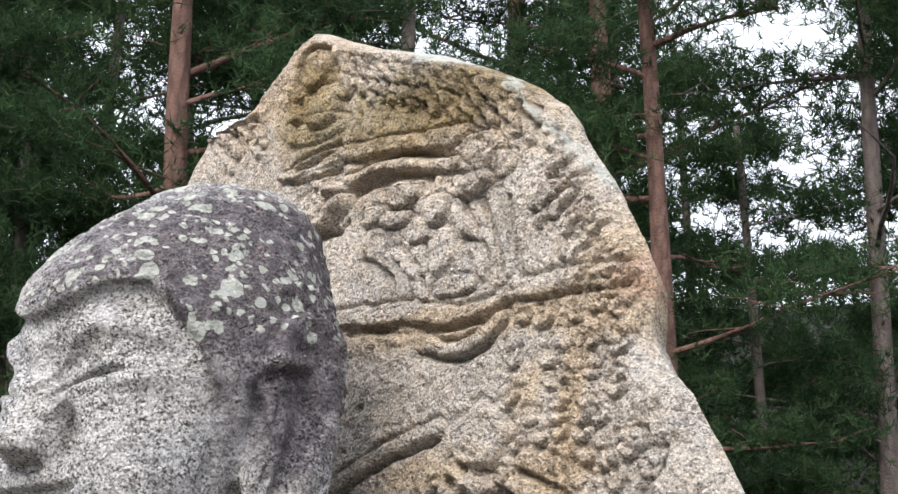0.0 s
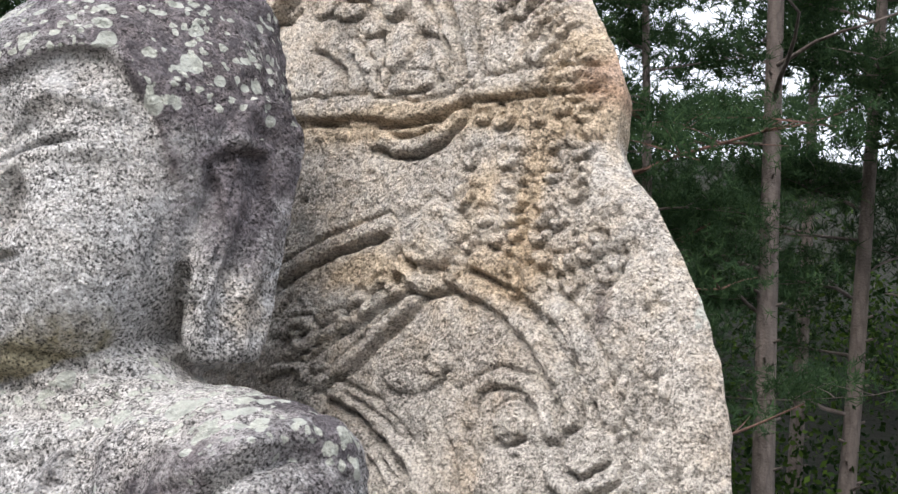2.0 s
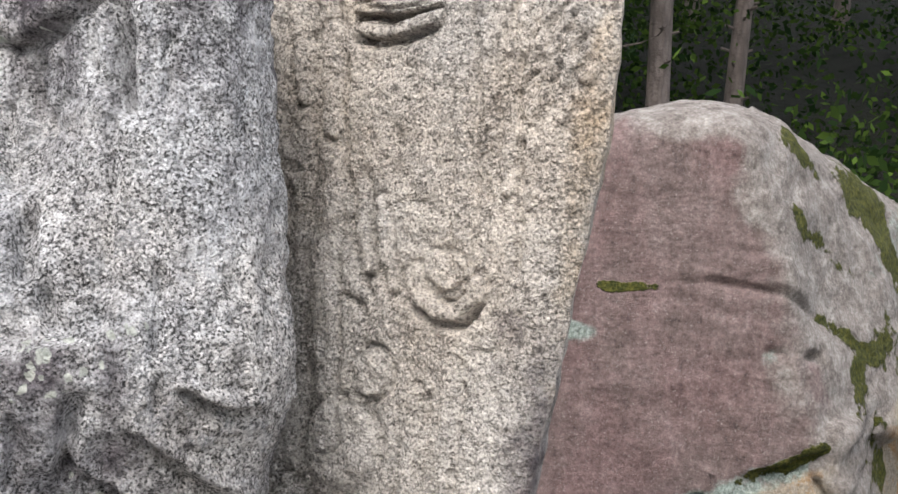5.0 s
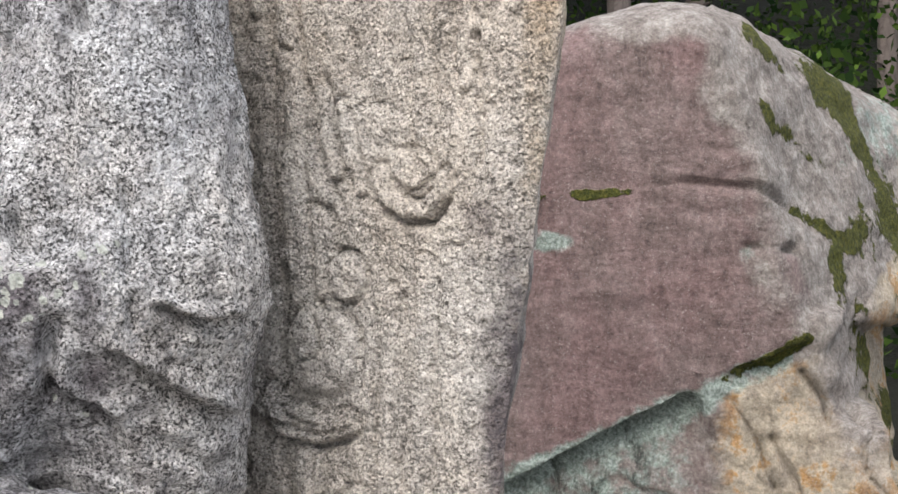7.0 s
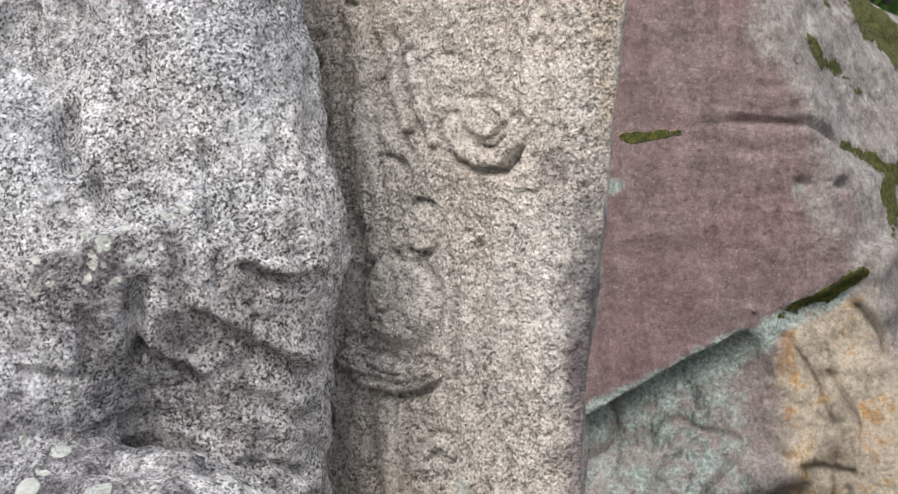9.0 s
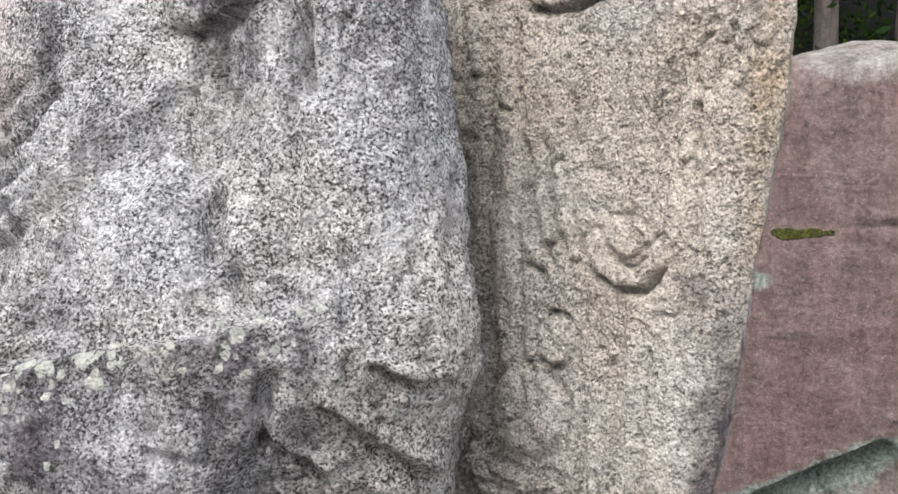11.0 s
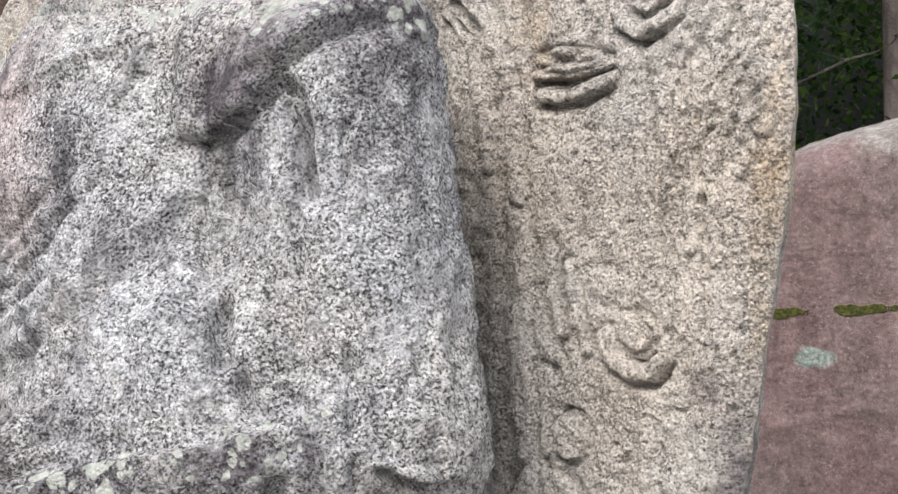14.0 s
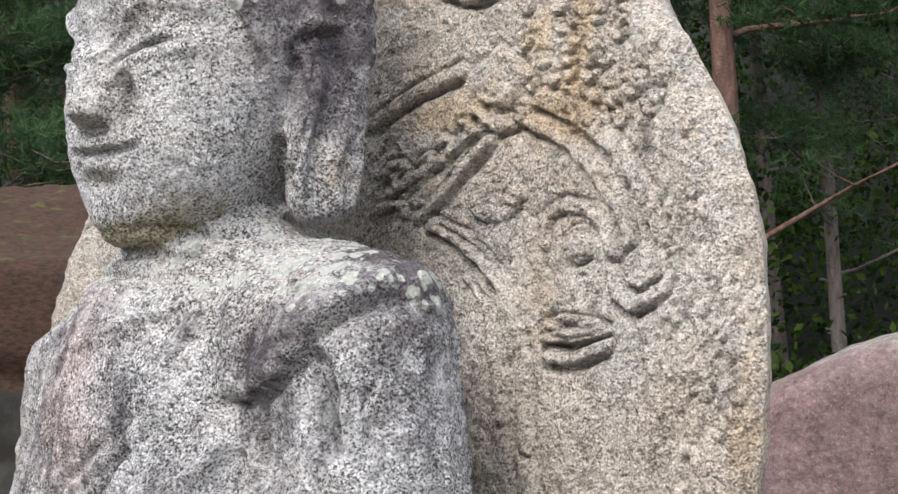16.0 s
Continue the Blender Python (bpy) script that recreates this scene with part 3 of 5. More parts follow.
def flames():
    """Rows of small carved flame tongues round the halo."""
    rng = random.Random(6)
    for row in range(9):  # hooked tongues beside the flower
        z = 1.80 + 0.042 * row
        x = 0.47 - 0.10 * row / 8 + 0.05 * (row % 2) + (0.08 if row < 1 else 0)
        while x < min(1.0, 0.90 - 0.36 * (z - 1.80)) - 0.10:
            r = rng.uniform(0.013, 0.020)
            tilt = rng.uniform(-0.7, 0.5)
            cx, cz = x + rng.uniform(-0.016, 0.016), z + rng.uniform(-0.014, 0.014)
            if rng.random() < 0.85:
                carve(0.0085, rng.uniform(0.013, 0.022), *[(cx + r * math.cos(tilt + q), cz + r * 1.15 * math.sin(tilt + q)) for q in (2.9, 3.6, 4.3, 5.0, 5.7, 6.4, 7.0)[rng.randint(0, 1):rng.randint(5, 7)]])
            x += rng.uniform(0.048, 0.062)
    for k in range(19):  # waving tongues under the top edge
        u = k / 18
        x, z, n = -0.33 + 0.72 * u, 2.915 - 0.26 * u, rng.uniform(0.85, 1.2)
        pts = [(x, z), (x + 0.012, z - 0.03 * n), (x + 0.042, z - 0.05 * n), (x + 0.055, z - 0.085 * n), (x + 0.09, z - 0.105 * n), (x + 0.10, z - 0.13 * n)]
        carve(0.011, rng.uniform(0.014, 0.022), *pts)
    for k in range(44):  # short tongues along the shoulder of the slab and beside the small seated figure
        if k < 30:
            u, v = rng.random(), rng.random()
            x, z, dx = 0.44 + 0.22 * u - 0.05 * v, 2.56 - 0.36 * u - 0.17 * v, 1
        else:
            x, z, dx = rng.uniform(-0.88, -0.60), rng.uniform(2.70, 2.84), -1
        e = rng.uniform(0.7, 1.2)
        carve(0.010, rng.uniform(0.010, 0.017), (x, z), (x + 0.012 * dx * e, z + 0.02 * e), (x + 0.034 * dx * e, z + 0.030 * e), (x + 0.045 * dx * e, z + 0.052 * e))
    for k in range(46):  # worn ones towards the side edge
        z = rng.uniform(1.08, 1.86)
        x = rng.uniform(0.80, 1.0) + (0.06 if z < 1.5 else -0.10 * (z - 1.5) / 0.36)
        e = rng.uniform(0.7, 1.3)
        carve(0.010, rng.uniform(0.004, 0.009), (x, z), (x + 0.006, z + 0.022 * e), (x + 0.022, z + 0.035 * e), (x + 0.02, z + 0.055 * e))


flames()

# right and left outline, (height, across)
RIGHT = [(-0.9, 1.02), (0.27, 1.072), (0.45, 1.072), (0.56, 1.082), (0.66, 1.092), (0.80, 1.10), (0.92, 1.108), (1.03, 1.12), (1.15, 1.124), (1.27, 1.121), (1.40, 1.112), (1.52, 1.092), (1.64, 1.052),
         (1.77, 0.985), (1.87, 0.918), (1.94, 0.862), (2.01, 0.798), (2.07, 0.764), (2.13, 0.759), (2.20, 0.754), (2.27, 0.718), (2.35, 0.664), (2.43, 0.607), (2.51, 0.541), (2.62, 0.452),
         (2.705, 0.328), (2.78, 0.189), (2.865, 0.0), (2.943, -0.222), (3.004, -0.369), (3.058, -0.48)]
LEFT = [(-0.9, -1.40), (0.4, -1.60), (1.17, -1.652), (1.36, -1.635), (1.53, -1.589), (1.675, -1.465), (2.0, -1.30), (2.4, -1.12), (2.69, -1.05), (2.767, -0.995), (2.83, -0.935),
        (2.854, -0.785), (2.897, -0.722), (2.969, -0.643), (3.03, -0.562), (3.058, -0.50)]


def slab_relief(x, z):
    p = np.stack([x, z], 1)
    p3 = np.stack([x, 0 * x, z], 1)
    h = np.zeros(len(x))
    wob = 0.005 * np.stack([vnoise(p3, 16, 5) + 0.5 * vnoise(p3, 45, 7), vnoise(p3, 16, 6) + 0.5 * vnoise(p3, 45, 8)], 1)
    wear = (1 + 0.28 * vnoise(p3, 13, 9)) * (1 + 0.7 * step01(2.2, 2.35, z))  # cut deeper in the crown
    for cx, cz, rx, rz, a, flower in BOSSES:
        s = np.where((np.abs(x - cx) < 1.7 * rx) & (np.abs(z - cz) < 1.7 * rz))[0]
        dx, dz = x[s] + wob[s, 0] - cx, z[s] + wob[s, 1] - cz
        q = np.hypot(dx / rx, dz / rz)
        if flower:
            q = q / (1 + 0.07 * np.cos(7 * np.arctan2(dz, dx)))
        h[s] += 0.42 * a * wear[s] * (0.75 * step01(1.1, 0.8, q) + 0.25 * np.clip(1 - q * q, 0, 1)) - min(0.010, 0.4 * a) * np.exp(-((q - 1.12) / 0.11) ** 2)
        if flower:
            h[s] -= 0.20 * a * np.exp(-((q - 0.55) / 0.10) ** 2) + 0.10 * a * np.exp(-(q / 0.18) ** 2)
    ridge = np.zeros(len(x))
    for w, a, pts in CARVED:
        lo, hi = np.min(pts, 0) - 3 * w, np.max(pts, 0) + 3 * w
        s = np.where((p >= lo).all(1) & (p <= hi).all(1))[0]
        if len(s):
            d = near_line(p[s] + wob[s], pts)
            if a > 0:
                ridge[s] = np.maximum(ridge[s], (0.0045 + 0.24 * a) * wear[s] * (0.8 * step01(1.15 * w, 0.72 * w, d) + 0.2 * np.clip(1 - (d / w) ** 2, 0, 1)))
                h[s] -= min(0.013, 0.55 * a) * np.exp(-((d - 1.15 * w - 0.003) / 0.0048) ** 2)
            else:
                h[s] -= min(-1.2 * a, 0.018) * wear[s] * np.exp(-(d / (0.72 * w)) ** 2)
    h += ridge
    # the crown stands proud above the broken ledge; a shallow niche is sunk inside the halo
    ledge = np.interp(x, (-0.2, 0.1, 0.30, 0.39, 0.55, 0.75), (2.13, 2.13, 2.125, 2.165, 2.19, 2.20))
    h += 0.005 * step01(-0.006, 0.012, z - ledge + 0.008 * vnoise(p3, 20, 11))
    # tool marks and weather pits
    h += 0.012 * fbm(p3, 2.6, 2, 31) + 0.0034 * fbm(p3, 30, 2, 33) + 0.0026 * vnoise(p3, 80, 35)
    pit = np.clip(fbm(p3, 42, 2, 41) - 0.40, 0, 1)
    h -= 0.009 * pit
    return h


def build_slab():
    zs = np.concatenate([np.linspace(-0.9, 0.1, 50, endpoint=False), np.linspace(0.1, 3.055, 720)])
    xr = np.interp(zs, [a for a, b in RIGHT], [b for a, b in RIGHT]) - 0.035 - 0.012 * step01(1.9, 2.1, zs) * step01(2.7, 2.5, zs)
    xl = np.interp(zs, [a for a, b in LEFT], [b for a, b in LEFT])
    # columns: close together over the carved side, wide towards the hidden side
    s = np.concatenate([np.linspace(-1, -0.35, 110, endpoint=False), np.linspace(-0.35, 0.93, 385, endpoint=False), 1 - 0.07 * np.linspace(1, 0, 46) ** 1.6])
    nz, nx = len(zs), len(s)
    Z, Sx = np.meshgrid(zs, s, indexing="ij")
    X = (xl[:, None] + xr[:, None]) / 2 + Sx * (xr - xl)[:, None] / 2
    x, z = X.ravel(), Z.ravel()
    p3 = np.stack([x, 0 * x, z], 1)
    edge = np.minimum(np.minimum(x - np.repeat(xl, nx), np.repeat(xr, nx) - x), (3.075 - z) * 0.8)
    depth = 0.055 * np.clip(1 - edge / 0.07, 0, 1) ** 2.4
    y = LEAN * (z - PIVOT) + depth - slab_relief(x, z) * step01(0.0, 0.03, edge)
    x = x + (0.005 * vnoise(p3, 7, 51) + 0.0035 * vnoise(p3, 34, 52)) * step01(0.2, 0.0, edge)
    front = np.stack([x, y, z], 1)
    # the rim turns to a rough back, closed by a fan
    i = np.arange(nz * nx).reshape(nz, nx)
    f = np.stack([i[:-1, :-1], i[:-1, 1:], i[1:, 1:], i[1:, :-1]], -1).reshape(-1, 4)
    rim = np.concatenate([i[:, 0][::-1], i[0, 1:], i[1:, -1], i[-1, :-1][::-1][:-1]])
    mid = np.array((-0.2, 0.3, 1.2))
    rings = [rim]
    verts = [front]
    base = nz * nx
    for shrink, back in ((0.03, 0.05), (0.09, 0.11), (0.16, 0.17), (0.24, 0.21), (0.6, 0.24), (0.95, 0.24)):
        r = front[rim].copy()
        d = r - mid
        d[:, 1] = 0
        long = np.linalg.norm(d, axis=1)[:, None]
        r -= d / long * np.minimum(shrink * (1 if shrink < 0.5 else long), 0.97 * long)
        r[:, 1] = LEAN * (r[:, 2] - PIVOT) + 0.06 + back + 0.02 * vnoise(r, 7, 61)
        rings.append(base + np.arange(len(rim)))
        verts.append(r)
        base += len(rim)
    wall = np.concatenate([np.stack([a, b, np.roll(b, -1), np.roll(a, -1)], -1) for a, b in zip(rings[:-1], rings[1:])])
    verts = np.concatenate(verts)
    me = mesh_of("stone_slab", verts, np.concatenate([f, wall]), STONE_SLAB)
    x, z = verts[:, 0], verts[:, 2]
    p = np.stack([x, 0 * x, z], 1)
    w1 = 0.5 + 0.5 * fbm(p, 6, 3, 71)

    def spot(cx, cz, rx, rz, a):
        return a * np.exp(-(((x - cx) / rx) ** 2 + ((z - cz) / rz) ** 2))

    ochre = spot(0.272, 2.152, 0.28, 0.035, 0.9) + spot(0.572, 1.998, 0.030, 0.16, 0.65) + spot(0.452, 1.988, 0.04, 0.06, 0.4) + spot(0.172, 1.834, 0.14, 0.035, 0.75) \
        + spot(0.552, 1.803, 0.12, 0.05, 0.5) + spot(0.672, 2.276, 0.08, 0.1, 0.55) + spot(0.532, 1.382, 0.06, 0.14, 0.5) + spot(1.07, 1.02, 0.035, 0.45, 0.65) \
        + spot(-0.498, 2.892, 0.2, 0.14, 0.6) + spot(0.102, 2.656, 0.4, 0.12, 0.5) + spot(0.652, 2.122, 0.1, 0.05, 0.6) + spot(-0.028, 2.163, 0.3, 0.03, 0.5)
    mask(me, "ochre", ochre * (0.6 + 0.8 * w1) + 0.40 * step01(1.15, 1.8, z))
    # the last, broad spot paints the shade behind the statue into the colour
    mask(me, "dark", spot(0.15, 2.68, 0.5, 0.14, 0.42) + spot(1.06, 0.45, 0.06, 0.34, 1.0) + spot(0.782, 1.731, 0.03, 0.12, 0.5) + spot(0.252, 2.481, 0.06, 0.05, 0.4) + spot(0.612, 2.378, 0.05, 0.06, 0.45)
         + spot(0.972, 0.807, 0.04, 0.06, 0.5) + spot(0.252, 0.478, 0.25, 0.7, 0.3))
    mask(me, "pink", spot(0.702, 2.193, 0.09, 0.07, 0.9) + spot(0.402, 1.095, 0.5, 0.4, 0.3))
    mask(me, "green", spot(0.05, 2.72, 0.6, 0.17, 0.75) + spot(-0.448, 2.892, 0.14, 0.2, 0.6) + spot(-0.048, 2.430, 0.25, 0.2, 0.3) + spot(-1.448, 1.505, 0.15, 0.4, 0.45))
    mask(me, "lichen", spot(0.152, 2.841, 0.5, 0.03, 0.5) + 0.55 * np.exp(-((z - np.interp(x, [-0.48, 0.19, 0.72, 0.96], [3.05, 2.78, 2.27, 1.8])) / 0.03) ** 2) * (x > -0.5) * (x < 1.0)
         + spot(0.972, 1.762, 0.03, 0.12, 0.6) + spot(0.812, 0.242, 0.02, 0.03, 0.9))
    mask(me, "runs", 0.5 + 0 * x)
    ob = new("stone_slab", me)
    return tagged(ob, "tall carved buff granite slab with flame and scroll relief", "stone slab")


build_slab()


# ---- the seated stone figure: one worn granite mesh ----
MID = -0.1


def ball(x, y, z, c, r):
    """Ellipsoid, roughly true distance."""
    q = np.sqrt(((x - c[0]) / r[0]) ** 2 + ((y - c[1]) / r[1]) ** 2 + ((z - c[2]) / r[2]) ** 2)
    return (q - 1) * min(r)


def rod(x, y, z, a, b, ra, rb):
    a, b = np.array(a), np.array(b)
    d = b - a
    t = np.clip(((x - a[0]) * d[0] + (y - a[1]) * d[1] + (z - a[2]) * d[2]) / float(d @ d), 0, 1)
    return np.sqrt((x - a[0] - t * d[0]) ** 2 + (y - a[1] - t * d[1]) ** 2 + (z - a[2] - t * d[2]) ** 2) - (ra + (rb - ra) * t)


def join(a, b, k):
    h = np.clip(0.5 + 0.5 * (b - a) / k, 0, 1)
    return b + (a - b) * h - k * h * (1 - h)


def cut_out(a, b, k):
    return -join(-a, b, k)


def hairline(x, y):
    s = np.abs(x - MID)
    return 2.092 + 0.056 * step01(0.02, 0.18, s) - 1.75 * np.clip(y + 0.575, 0, 0.14) - 0.35 * np.clip(s - 0.25, 0, 1)


def meet_soft(a, b, k):
    return -join(-a, -b, k)


def head_field(x, y, z):
    m = MID
    s = np.abs(x - m)
    f = ball(x, y, z, (m, -0.375, 1.97), (0.305, 0.325, 0.335))
    f = join(f, ball(x, y, z, (m, -0.455, 1.80), (0.245, 0.225, 0.27)), 0.10)
    f = join(f, ball(x, y, z, (m, -0.585, 1.625), (0.095, 0.085, 0.075)), 0.10)
    f = join(f, ball(s, y, z, (0.125, -0.52, 1.775), (0.125, 0.125, 0.15)), 0.08)
    # brow, eye hollow, lid with a narrow slit
    brow = 1.955 + 1.15 * np.clip(s - 0.05, 0, 0.09) - 3.2 * np.clip(s - 0.17, 0, 1) ** 2
    f = cut_out(f, ball(s, y, z, (0.120, -0.742, 1.992), (0.105, 0.085, 0.040)), 0.05)
    f = join(f, ball(s, y, z, (0.150, -0.575, 1.962), (0.105, 0.072, 0.042)), 0.02)
    f = f - 0.013 * np.exp(-((z - brow) / 0.014) ** 2) * (s > 0.03) * (s < 0.26) * (y < -0.4)
    arc = 1.972 - 0.042 * np.clip((0.19 - s) / 0.12, 0, 1.2) ** 2
    f = f + 0.020 * np.exp(-((z - arc) / 0.0075) ** 2) * step01(0.05, 0.08, s) * step01(0.26, 0.15, s) * (y < -0.4)
    f = f - 0.003 * np.exp(-((z - arc + 0.020) / 0.010) ** 2) * step01(0.06, 0.10, s) * step01(0.25, 0.18, s) * (y < -0.4)
    # nose: a straight wedge with a flat underside
    f = cut_out(f, ball(s, y, z, (0.105, -0.70, 1.862), (0.034, 0.065, 0.060)), 0.025)
    nose = rod(x, y, z, (m, -0.652, 2.01), (m, -0.703, 1.850), 0.024, 0.044)
    nose = join(nose, ball(s, y, z, (0.040, -0.672, 1.846), (0.042, 0.052, 0.038)), 0.012)
    nose = meet_soft(nose, 1.822 - z - 0.25 * (y + 0.70), 0.006)
    f = join(f, nose, 0.014)
    # lips and the hollows round them
    f = cut_out(f, ball(x, y, z, (m, -0.725, 1.802), (0.075, 0.06, 0.018)), 0.006)
    f = join(f, ball(x, y, z, (m, -0.642, 1.772), (0.095, 0.052, 0.018)), 0.008)
    f = join(f, ball(x, y, z, (m, -0.640, 1.726), (0.074, 0.054, 0.024)), 0.010)
    f = f + 0.016 * np.exp(-((z - 1.752 - 0.5 * s * s) / 0.0065) ** 2) * step01(0.145, 0.12, s) * (y < -0.5)
    f = cut_out(f, ball(x, y, z, (m, -0.716, 1.687), (0.075, 0.05, 0.016)), 0.022)
    # hair cap with a rolled edge and a low crown
    cap = ball(x, y, z, (m, -0.36, 2.025), (0.330, 0.354, 0.322))
    cap = join(cap, ball(x, y, z, (m, -0.25, 2.30), (0.19, 0.19, 0.135)), 0.12)
    line = hairline(x, y)
    cap = np.maximum(cap, (line - z) * 0.9)
    f = join(f, cap, 0.02)
    # long ears
    ear = rod(s, y, z, (0.305, -0.285, 2.02), (0.325, -0.325, 1.72), 0.092, 0.080)
    ear = join(ear, rod(s, y, z, (0.325, -0.335, 1.77), (0.322, -0.345, 1.655), 0.072, 0.074), 0.04)
    ear = np.maximum(np.maximum(ear, np.abs(s - 0.305) - 0.050), (1.605 - z + 0.25 * (y + 0.35)) * 0.95)
    ear = cut_out(ear, ball(s, y, z, (0.372, -0.30, 1.96), (0.042, 0.05, 0.10)), 0.02)
    f = join(f, ear, 0.02)
    # neck with three folds
    ring = 0.019 * np.cos((z - 1.56) * 2 * math.pi / 0.062)
    neck = np.sqrt(((x - m) / 1.0) ** 2 + ((y + 0.35) / 0.94) ** 2) - (0.205 + 0.25 * np.clip(1.50 - z, 0, 0.2) + ring)
    neck = np.maximum(neck, z - 1.72)
    return f, neck


def figure_field(x, y, z):
    m = MID
    s = np.where(x > m, x - m, (m - x) * 1.16)
    drop = 0.10 * np.clip((m - x) / 0.5, 0, 1)
    z0, z = z, z + drop
    # trunk and shoulders
    f = ball(x, y, z, (m, -0.42, 0.95), (0.56, 0.31, 0.72))
    f = join(f, rod(s, y, z, (0.0, -0.36, 1.28), (0.44, -0.40, 1.335), 0.15, 0.185), 0.10)
    f = join(f, ball(x, y, z, (m, -0.48, 1.17), (0.40, 0.26, 0.27)), 0.10)
    f = join(f, ball(x, y, z, (m, -0.33, 1.43), (0.34, 0.17, 0.06)), 0.09)
    # arms and elbows
    f = join(f, rod(s, y, z, (0.56, -0.42, 1.32), (0.655, -0.46, 0.76), 0.182, 0.20), 0.045)
    f = join(f, rod(s, y, z, (0.655, -0.48, 0.74), (0.60, -0.44, 0.40), 0.195, 0.18), 0.06)
    # fore-arms and sleeves across the lap
    f = join(f, rod(s, y, z, (0.66, -0.56, 0.70), (0.25, -0.90, 0.66), 0.15, 0.135), 0.05)
    f = join(f, ball(x, y, z, (m, -0.75, 0.52), (0.62, 0.30, 0.26)), 0.08)
    # cloth that hangs from the chest over the fore-arms
    f = join(f, ball(s, y, z, (0.30, -0.66, 0.86), (0.32, 0.20, 0.22)), 0.13)
    # folded legs
    f = join(f, rod(s, y, z, (0.2, -0.95, 0.22), (0.80, -0.80, 0.24), 0.24, 0.205), 0.05)
    f = join(f, ball(x, y, z, (m, -0.62, 0.12), (0.90, 0.58, 0.28)), 0.08)
    hd, neck = head_field(x, y, z0)
    f = join(f, neck, 0.035)
    return join(f, hd, 0.012)


FOLDS = []


LAYERS = []


def layer(proud, soft, *hem):
    LAYERS.append((proud, soft, hem))


def fold(w, h, *pts):
    FOLDS.append((w, h, pts))


# drapery and face lines: half width, height, then points
fold(0.01, -0.012, (0.188, -0.480, 1.837), (0.184, -0.480, 1.806), (0.179, -0.483, 1.775))
fold(0.016, 0.018, (0.219, -0.394, 1.949), (0.229, -0.386, 1.993), (0.248, -0.348, 2.016), (0.237, -0.284, 2.009), (0.240, -0.266, 1.962), (0.245, -0.272, 1.906))
fold(0.018, -0.012, (0.237, -0.377, 1.966), (0.251, -0.371, 1.933), (0.254, -0.377, 1.890))
fold(0.014, -0.018, (0.216, -0.397, 1.933), (0.217, -0.391, 1.890), (0.245, -0.388, 1.846), (0.256, -0.401, 1.791), (0.231, -0.417, 1.728), (0.199, -0.411, 1.683))
fold(0.02, 0.014, (0.251, -0.254, 1.886), (0.253, -0.277, 1.796), (0.252, -0.327, 1.727))
fold(0.016, -0.014, (0.249, -0.301, 1.858), (0.252, -0.333, 1.800), (0.255, -0.371, 1.743))
fold(0.011, -0.022, (0.303, -0.644, 1.248), (0.333, -0.616, 1.244), (0.408, -0.611, 1.259), (0.469, -0.616, 1.293), (0.496, -0.608, 1.328), (0.536, -0.594, 1.353))
fold(0.011, -0.022, (0.475, -0.625, 1.360), (0.527, -0.586, 1.377), (0.573, -0.549, 1.410), (0.588, -0.493, 1.437), (0.608, -0.448, 1.442), (0.621, -0.390, 1.429), (0.605, -0.335, 1.408))
fold(0.03, 0.02, (0.494, -0.612, 1.393), (0.540, -0.582, 1.408), (0.577, -0.551, 1.438), (0.588, -0.492, 1.464), (0.596, -0.429, 1.468), (0.588, -0.344, 1.455))
fold(0.03, 0.016, (0.313, -0.640, 1.283), (0.399, -0.636, 1.286), (0.452, -0.635, 1.320), (0.474, -0.624, 1.362))
fold(0.024, -0.05, (0.526, -0.600, 1.331), (0.553, -0.594, 1.290), (0.559, -0.595, 1.228), (0.567, -0.595, 1.172))
fold(0.012, -0.02, (0.488, -0.610, 1.320), (0.505, -0.612, 1.268), (0.508, -0.609, 1.216))
fold(0.012, 0.016, (-0.201, -0.696, 1.340), (0.005, -0.683, 1.397), (0.110, -0.643, 1.420), (0.174, -0.602, 1.454))
fold(0.01, -0.016, (0.199, -0.616, 1.422), (0.168, -0.664, 1.340), (0.159, -0.695, 1.270), (0.161, -0.722, 1.184))
fold(0.012, 0.012, (0.174, -0.625, 1.422), (0.147, -0.670, 1.345), (0.141, -0.707, 1.270), (0.136, -0.726, 1.182))
fold(0.01, -0.016, (0.474, -0.624, 1.174), (0.387, -0.613, 1.113), (0.373, -0.689, 1.052))
fold(0.012, -0.022, (0.382, -0.612, 1.231), (0.385, -0.610, 1.166), (0.421, -0.618, 1.117))
fold(0.01, -0.014, (0.008, -0.758, 1.143), (0.100, -0.735, 1.203), (0.141, -0.707, 1.270))
fold(0.01, -0.014, (-0.179, -0.771, 1.013), (0.015, -0.763, 1.099), (0.148, -0.727, 1.172))
fold(0.011, -0.016, (-0.082, -0.655, 1.456), (0.044, -0.597, 1.489), (0.162, -0.539, 1.521), (0.237, -0.467, 1.547))
fold(0.01, -0.012, (-0.128, -0.612, 1.490), (0.023, -0.596, 1.518), (0.105, -0.540, 1.550), (0.154, -0.462, 1.577))
fold(0.018, -0.022, (-0.158, -0.827, 0.812), (0.070, -0.843, 0.885), (0.227, -0.825, 0.985), (0.280, -0.768, 1.039), (0.299, -0.723, 1.067), (0.308, -0.644, 1.141))
